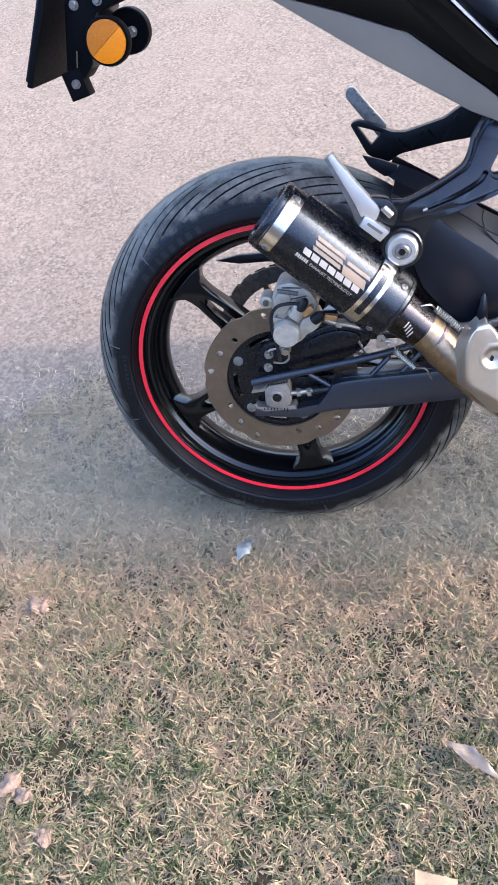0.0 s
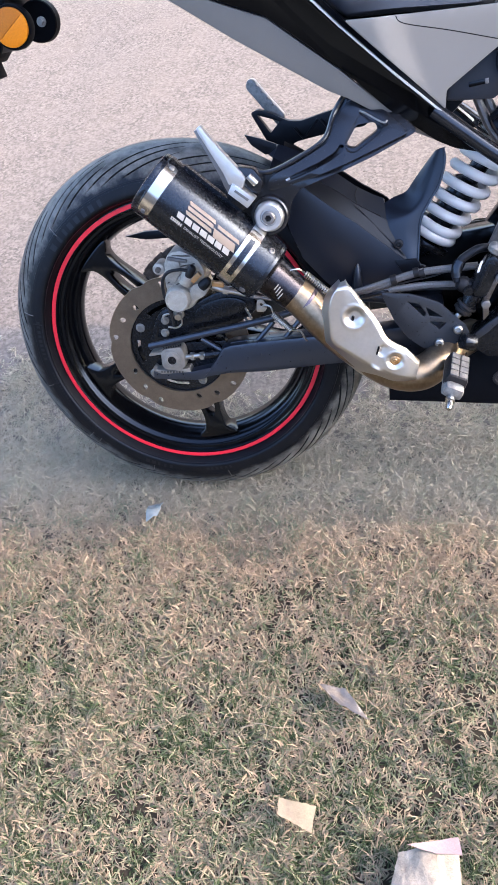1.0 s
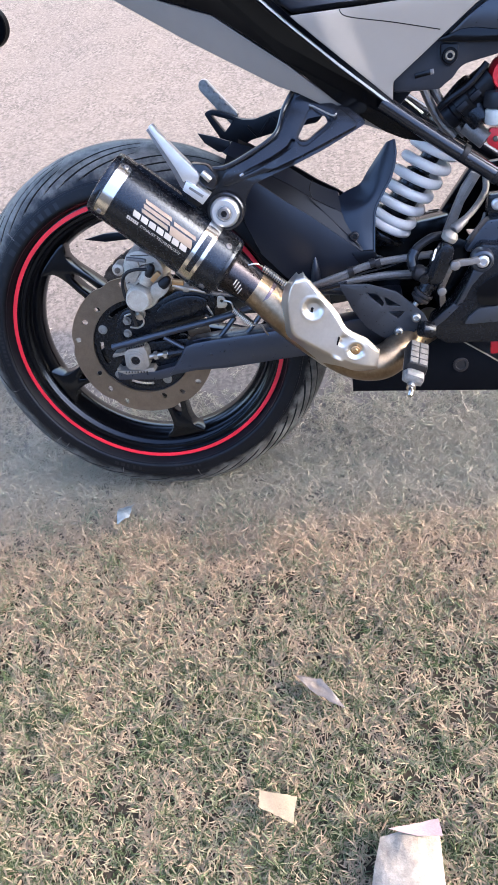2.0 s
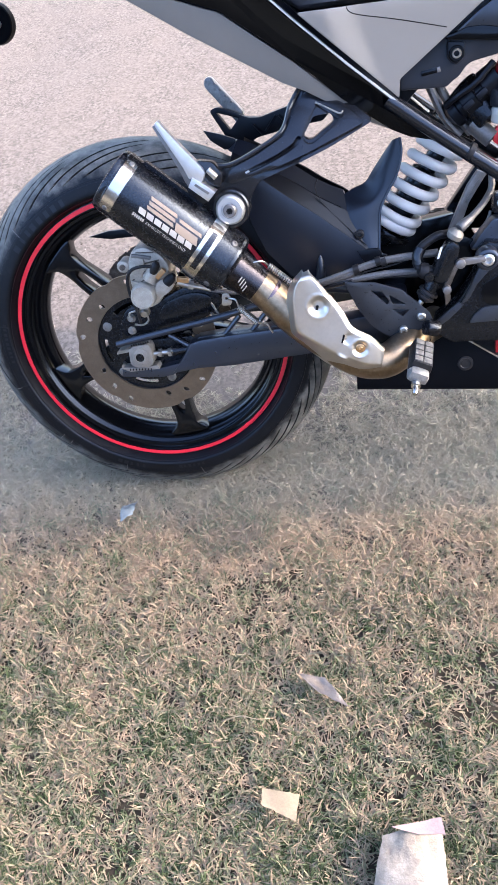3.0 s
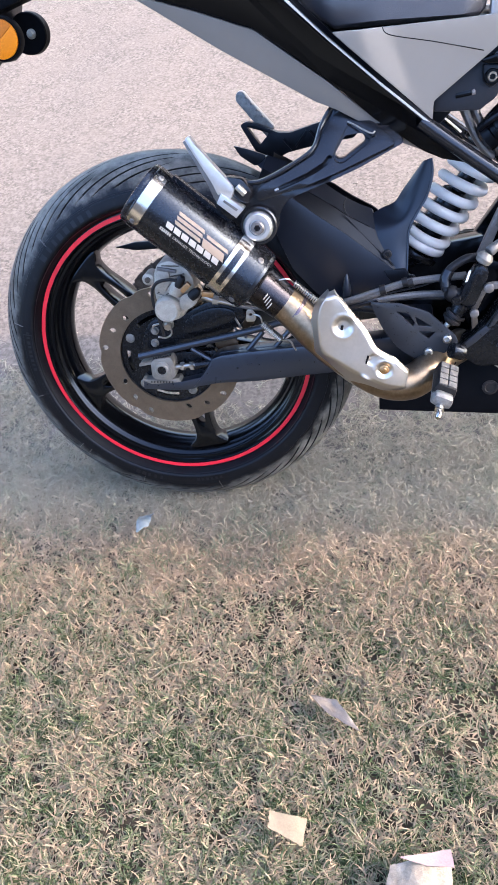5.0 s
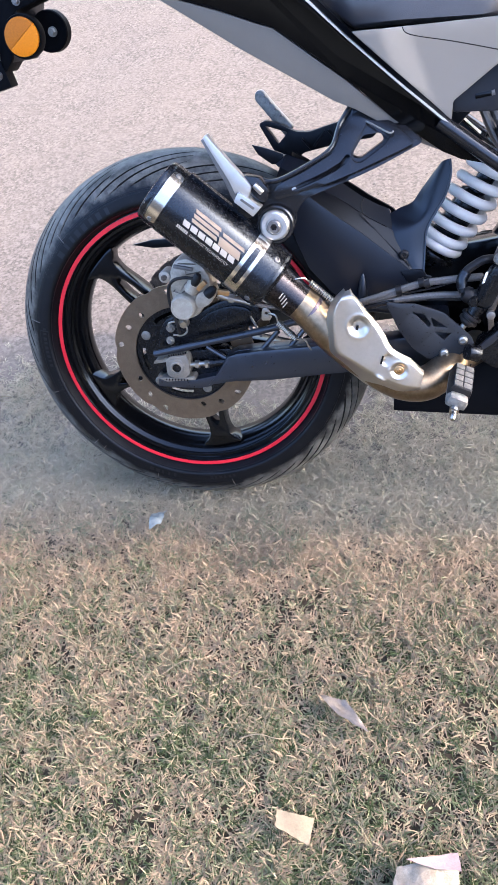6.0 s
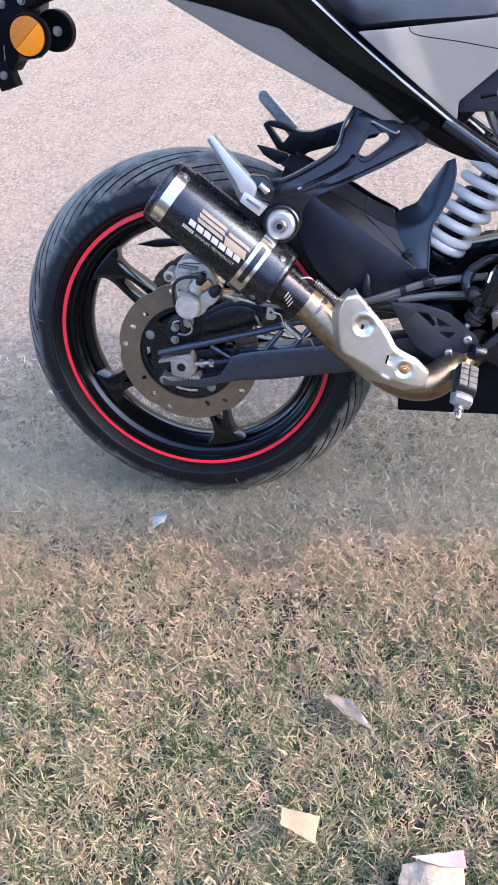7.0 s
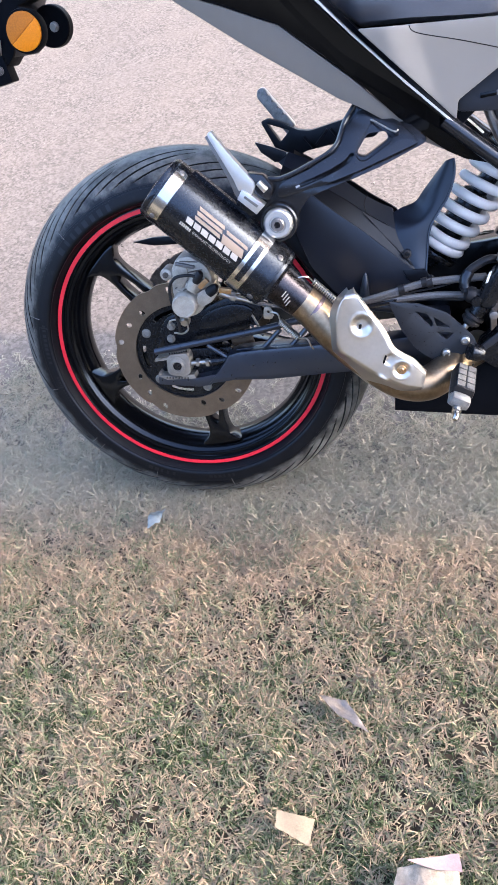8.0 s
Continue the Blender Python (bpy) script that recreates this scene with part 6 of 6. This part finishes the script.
def build_tail():
    lower = [(0.410, 0.2995), (0.378, 0.314), (0.297, 0.3635), (0.270, 0.3750), (0.150, 0.4460), (0.042, 0.5140), (-0.06, 0.578), (-0.075, 0.590), (-0.02, 0.548), (0.055, 0.5150), (0.120, 0.4945), (0.176, 0.4740),
             (0.197, 0.4670), (0.245, 0.4310), (0.288, 0.3990), (0.346, 0.3475)]
    tail = shell("tail_panel", lower, 0.010, M_GREY, bike, "satin grey lower tail fairing", r=0.002)
    black = [(0.346, 0.3475), (0.410, 0.2995), (0.435, 0.2870), (0.480, 0.2760), (0.470, 0.2860), (0.424, 0.3260), (0.353, 0.3890), (0.288, 0.4490), (0.245, 0.4900), (0.19, 0.545), (0.10, 0.600), (-0.07, 0.640),
             (-0.075, 0.595), (-0.02, 0.552), (0.055, 0.5190), (0.120, 0.4985), (0.176, 0.4775), (0.198, 0.4690), (0.246, 0.4340), (0.290, 0.4010)]
    shell("upper_tail_panel", black, 0.014, M_GLOSS, tail, "gloss black upper tail fairing", proud=0.004, r=0.002)
    trim = [(0.474, 0.2850), (0.4255, 0.3270), (0.354, 0.3900), (0.289, 0.4505), (0.246, 0.4915), (0.19, 0.547), (0.191, 0.5505), (0.2475, 0.4945), (0.2905, 0.4530), (0.3555, 0.3925), (0.427, 0.3293), (0.476, 0.2870)]
    shell("trim_line", trim, 0.012, M_WHITE_LINE, tail, "thin pale trim line", proud=0.006, bev=0.0, r=0)
    dark = [(0.427, 0.3293), (0.3555, 0.3925), (0.2905, 0.4530), (0.2475, 0.4945), (0.20, 0.543), (0.206, 0.546), (0.253, 0.4985), (0.2970, 0.4560), (0.360, 0.3975), (0.4205, 0.3400)]
    shell("shadow_strip", dark, 0.012, M_PLASTIC, tail, proud=0.002, bev=0.0, r=0)
    silver = [(0.4205, 0.3400), (0.360, 0.3975), (0.2970, 0.4560), (0.385, 0.4560), (0.474, 0.4570), (0.540, 0.4600), (0.524, 0.4460), (0.474, 0.4060), (0.421, 0.3640)]
    sv = shell("side_panel", silver, 0.012, M_SILVER, bike, "silver painted side panel below the seat", proud=0.002, r=0.003,
               bulge=lambda x, z: 0.011 * max(0.0, 1.0 - abs(x + 0.35 * (z - 0.40) - 0.350) / (0.060 if x + 0.35 * (z - 0.40) < 0.350 else 0.034)))
    part("crease", tube([(0.3581, -0.1960, 0.4560), (0.3679, -0.1955, 0.4470), (0.420, -0.1830, 0.4345), (0.4780, -0.1680, 0.4190)], 0.0006, 6), M_PLASTIC, sv)
    brk = [(0.4215, 0.3640), (0.476, 0.4065), (0.526, 0.4440), (0.545, 0.4600), (0.640, 0.4600), (0.640, 0.392), (0.562, 0.3800), (0.5150, 0.3720), (0.5070, 0.3670), (0.4993, 0.3560), (0.4899, 0.3510), (0.4830, 0.3445), (0.4225, 0.3465)]
    b = part("inner_side_cover", plate(round_loop(brk, 0.004, 2), -0.112, -0.092, bev=0.003), M_PLASTIC2, bike, "dark grey plastic inner side cover")
    part("frame_cover", plate(round_loop([(0.493, 0.410), (0.516, 0.428), (0.540, 0.443), (0.66, 0.445), (0.66, 0.402), (0.571, 0.405), (0.525, 0.4145), (0.507, 0.4145)], 0.003, 2), -0.128, -0.116, bev=0.004), M_ARM, b)
    part("cover_band", plate([(0.477, 0.405), (0.493, 0.4105), (0.507, 0.4148), (0.525, 0.4148), (0.571, 0.4055), (0.66, 0.4025), (0.66, 0.390), (0.572, 0.392), (0.488, 0.401)], -0.126, -0.112, bev=0.002), M_GLOSS, b)
    part("pad", plate(round_loop([(0.4825, 0.4000), (0.5060, 0.3975), (0.5050, 0.3790), (0.4945, 0.3705), (0.4835, 0.3800)], 0.004, 2), -0.118, -0.110, bev=0.002), M_PLASTIC, b)
    part("cover_bolt", turned((0.4946, -0.117, 0.3845), (0.4946, -0.122, 0.3845), [(0, 0.0062), (0.7, 0.0062), (1, 0.0052), (0.999, 0.0036), (0.3, 0.0034)], 24), M_BLOCK, b)
    part("bolt_seat", turned((0.4946, -0.116, 0.3845), (0.4946, -0.1192, 0.3845), [(0, 0.0098), (0.7, 0.0098), (1, 0.0088)], 24), M_GLOSS, b)
    part("moulded_bars", box((0.4600, -0.1125, 0.3655), (0.020, 0.0016, 0.0062), (0, -8, 0), 0.0006), M_GLOSS, b)
    part("moulded_tab", box((0.4725, -0.1130, 0.3672), (0.0045, 0.0016, 0.0065), (0, -8, 0), 0.0006), M_DULL, b)
    part("tail_core", plate([(0.43, 0.325), (0.35, 0.355), (0.15, 0.455), (-0.05, 0.575), (-0.05, 0.625), (0.12, 0.585), (0.22, 0.53), (0.30, 0.455), (0.60, 0.455), (0.60, 0.410), (0.52, 0.385), (0.47, 0.365)], -0.085, 0.085, bev=0.004), M_PLASTIC, tail)
    bm = bmesh.new()
    loops = []
    for x, z0, hw, h in ((0.232, 0.505, 0.10, 0.055), (0.262, 0.482, 0.140, 0.080), (0.300, 0.4570, 0.168, 0.085), (0.360, 0.4570, 0.172, 0.070), (0.450, 0.4540, 0.170, 0.065), (0.472, 0.4560, 0.168, 0.066), (0.480, 0.4640, 0.160, 0.050)):
        loops.append([(x, -hw * 0.9, z0), (x, -hw, z0 + 0.006), (x, -hw * 0.99, z0 + h * 0.45), (x, -hw * 0.86, z0 + h * 0.85), (x, -hw * 0.6, z0 + h), (x, 0, z0 + h * 1.05), (x, hw * 0.6, z0 + h), (x, hw * 0.86, z0 + h * 0.85),
                      (x, hw * 0.99, z0 + h * 0.45), (x, hw, z0 + 0.006), (x, hw * 0.9, z0)])
    rings(bm, loops)
    tc = part("tank_flank", plate(round_loop([(0.484, 0.452), (0.486, 0.52), (0.66, 0.53), (0.66, 0.462), (0.540, 0.4600)], 0.004, 2), -0.165, -0.150, bev=0.004), M_SILVER, bike, "silver painted lower tank flank")
    part("tank_core", box((0.575, 0.0, 0.500), (0.17, 0.29, 0.06), bev=0.01), M_GLOSS, tc)
    seat = part("seat", bm, M_SEAT, bike, "dark vinyl motorcycle seat", 60)


build_tail()


def build_plate_holder():
    h = part("number_plate_holder", plate(round_loop([(-0.240, 0.560), (-0.262, 0.452), (-0.240, 0.440), (-0.225, 0.456), (-0.205, 0.520), (-0.150, 0.535), (-0.03, 0.560), (-0.03, 0.585), (-0.14, 0.575)], 0.004, 2), -0.022, 0.022, bev=0.003), M_PAN, bike,
             "black plastic number plate holder")
    # plate, edge on to the side and tilted back
    bm = box((0, 0, 0), (0.008, 0.190, 0.120), bev=0.002)
    bm.transform(pose(-0.278, 0.03, 0.498, 0, 24, 0))
    part("number_plate", bm, M_PAN, h, "dark number plate seen edge on")
    bm = box((0, 0, 0), (0.003, 0.180, 0.110), bev=0.001)
    bm.transform(pose(-0.284, 0.03, 0.501, 0, 24, 0))
    part("plate_face", bm, M_PLASTIC, h)
    bm = box((0, 0, 0), (0.028, 0.026, 0.038), bev=0.002)
    bm.transform(pose(-0.2520, -0.012, 0.4365, 0, -13, 0))
    lamp = part("plate_foot", bm, M_PAN, h, "small black moulded foot block")
    part("foot_screw", hexhead((-0.2505, -0.026, 0.4375), (0.1, -1, 0.1), 0.0048, 0.005), M_DARKSTEEL, lamp)
    part("link_stay", tube([(-0.247, -0.020, 0.452), (-0.238, -0.03, 0.478)], 0.0010, 6, smooth=False), M_STEEL, h)
    c = (-0.186, 0.487)
    ro = part("side_reflector", turned((c[0], -0.040, c[1]), (c[0], -0.054, c[1]), [(0, 0.0300), (0.7, 0.0305), (1, 0.0292), (0.999, 0.0268), (0.8, 0.0265)], 48), M_PAN, h, "round amber side reflector")
    half = [(c[0] + 0.0262 * math.cos(radians(a)), c[1] + 0.0262 * math.sin(radians(a))) for a in range(-143, 38, 6)]
    part("reflector_lens", plate(half, -0.0575, -0.0535, bev=0.0008), M_AMBER, ro)
    # upper left half of the lens in a darker amber
    half2 = [(c[0] + 0.0262 * math.cos(radians(a)), c[1] + 0.0262 * math.sin(radians(a))) for a in range(37, 218, 6)]
    part("reflector_lens", plate(half2, -0.0575, -0.0535, bev=0.0008), M_AMBER2, ro)
    r2 = part("side_reflector", turned((-0.184, 0.040, 0.490), (-0.184, 0.058, 0.490), [(0, 0.0285), (0.1, 0.0300), (0.9, 0.0305), (1, 0.029)], 48), M_PAN, h, "back of the far round reflector")
    part("reflector_nut", hexhead((-0.1775, 0.040, 0.489), (0, -1, 0), 0.0056, 0.008), M_STEEL, r2)
    for x, z in ((-0.232, 0.532), (-0.199, 0.534)):
        part("holder_bolt", hexhead((x, -0.022, z), (0, -1, 0), 0.0050, 0.006), M_DULL, h)
    part("holder_web", box((-0.225, 0.03, 0.50), (0.03, 0.10, 0.09), (0, 20, 0), 0.004), M_PLASTIC, h)


build_plate_holder()


# ---------- litter on the grass ----------
def flat_scrap(name, corners, z, material, label, category, curl=0.004, n=9, seed=1, lift=None):
    """A crumpled four-cornered sheet of card, paper or film with a little thickness."""
    A, B, C, D = (Vector((x, y, 0)) for x, y in corners)
    bm = bmesh.new()
    grid = []
    for i in range(n):
        row = []
        for j in range(n):
            u, v = i / (n - 1), j / (n - 1)
            p = A.lerp(B, u).lerp(D.lerp(C, u), v)
            q = Vector((p.x * 30, p.y * 30, seed))
            h = z + curl * noise.noise(q) + 0.4 * curl * noise.noise(q * 3)
            if lift:
                h += lift(u, v)
            row.append(bm.verts.new((p.x + 0.0015 * noise.noise(q * 4), p.y + 0.0015 * noise.noise(q * 4 + Vector((9, 0, 0))), h)))
        grid.append(row)
    for i in range(n - 1):
        for j in range(n - 1):
            bm.faces.new((grid[i][j], grid[i + 1][j], grid[i + 1][j + 1], grid[i][j + 1]))
    bmesh.ops.recalc_face_normals(bm, faces=bm.faces)
    bmesh.ops.solidify(bm, geom=bm.faces[:], thickness=0.0008)
    return tagged(link_mesh(name, bm, material, None, label, 60), category=category)


def clod(x, y, r, seed, material=None, squash=0.6):
    """A rough lump of earth half sunk in the grass."""
    bm = bmesh.new()
    bmesh.ops.create_icosphere(bm, subdivisions=3, radius=r)
    for v in bm.verts:
        q = v.co * (2.2 / r) * 0.6 + Vector((seed * 7.1, 0, 0))
        v.co *= 1 + 0.75 * noise.noise(q) + 0.45 * noise.noise(q * 2.9) + 0.15 * noise.noise(q * 8)
        v.co.z *= squash
    bm.transform(Matrix.Translation((x, y, lie(x, y) + r * squash * 0.55 + 0.004)))
    return bm


flat_scrap("card_scrap", [(0.190, -0.700), (0.244, -0.709), (0.239, -0.744), (0.189, -0.722)], 0.012, M_PAPER, "torn cream card scrap lying on the grass", "litter", 0.003, seed=2,
           lift=lambda u, v: 0.006 * u)
paper = flat_scrap("crumpled_paper", [(0.357, -0.757), (0.434, -0.739), (0.440, -0.860), (0.330, -0.870)], 0.012, M_PAPER2, "crumpled off-white paper lying on the grass", "litter", 0.008, 15, 3,
                   lift=lambda u, v: 0.016 * math.sin(math.pi * u) * (1 - 0.3 * v))
fold = flat_scrap("paper_fold", [(0.368, -0.750), (0.434, -0.735), (0.438, -0.756), (0.405, -0.757)], 0.030, M_PINK, "pinkish folded corner", "litter", 0.003, 7, 4)
fold.parent = paper
del fold["category"]
flat_scrap("plastic_film", [(0.236, -0.529), (0.276, -0.535), (0.314, -0.580), (0.262, -0.556)], 0.007, M_FILM, "dusty translucent brown wrapper on the grass", "litter", 0.009, 13, 5)
flat_scrap("blue_plastic", [(-0.102, -0.205), (-0.078, -0.196), (-0.080, -0.228), (-0.104, -0.240)], 0.013, M_BLUE, "pale blue torn plastic scrap on the grass", "litter", 0.010, 9, 6,
           lift=lambda u, v: 0.008 * math.sin(3.1 * v))
for k, (x, y, r) in enumerate(((-0.424, -0.628, 0.016), (-0.398, -0.640, 0.013), (-0.352, -0.694, 0.016), (-0.458, -0.327, 0.015))):
    tagged(link_mesh("earth_clod", clod(x, y, r, k), M_STONE, None, "pinkish dry earth clod among the grass", 60), category="clod", group="clods in the grass")
tagged(link_mesh("straw_stalk", tube([(-0.602, 0.119, -0.008), (-0.56, 0.117, -0.006), (-0.514, 0.116, -0.009)], 0.0018, 6), M_STRAW, None, "single pale dry straw stalk on the earth", 60), category="straw")
for k, (x, y, a, l) in enumerate(((0.02, -0.49, 25, 0.08), (0.16, -0.60, 5, 0.08), (0.42, -0.56, 30, 0.07))):
    c, s = math.cos(radians(a)) * l / 2, math.sin(radians(a)) * l / 2
    pts = [(x - c, y - s, 0.002), (x - c * 0.3, y - s * 0.3 + 0.004, 0.009), (x + c * 0.4, y + s * 0.4 - 0.003, 0.010), (x + c, y + s, 0.002)]
    tagged(link_mesh("straw_stalk", tube(pts, lambda k: 0.0010 - 0.0005 * k, 6), M_STRAW, None, "long pale dry straw stalk among the grass", 60), category="straw", group="straw stalks")
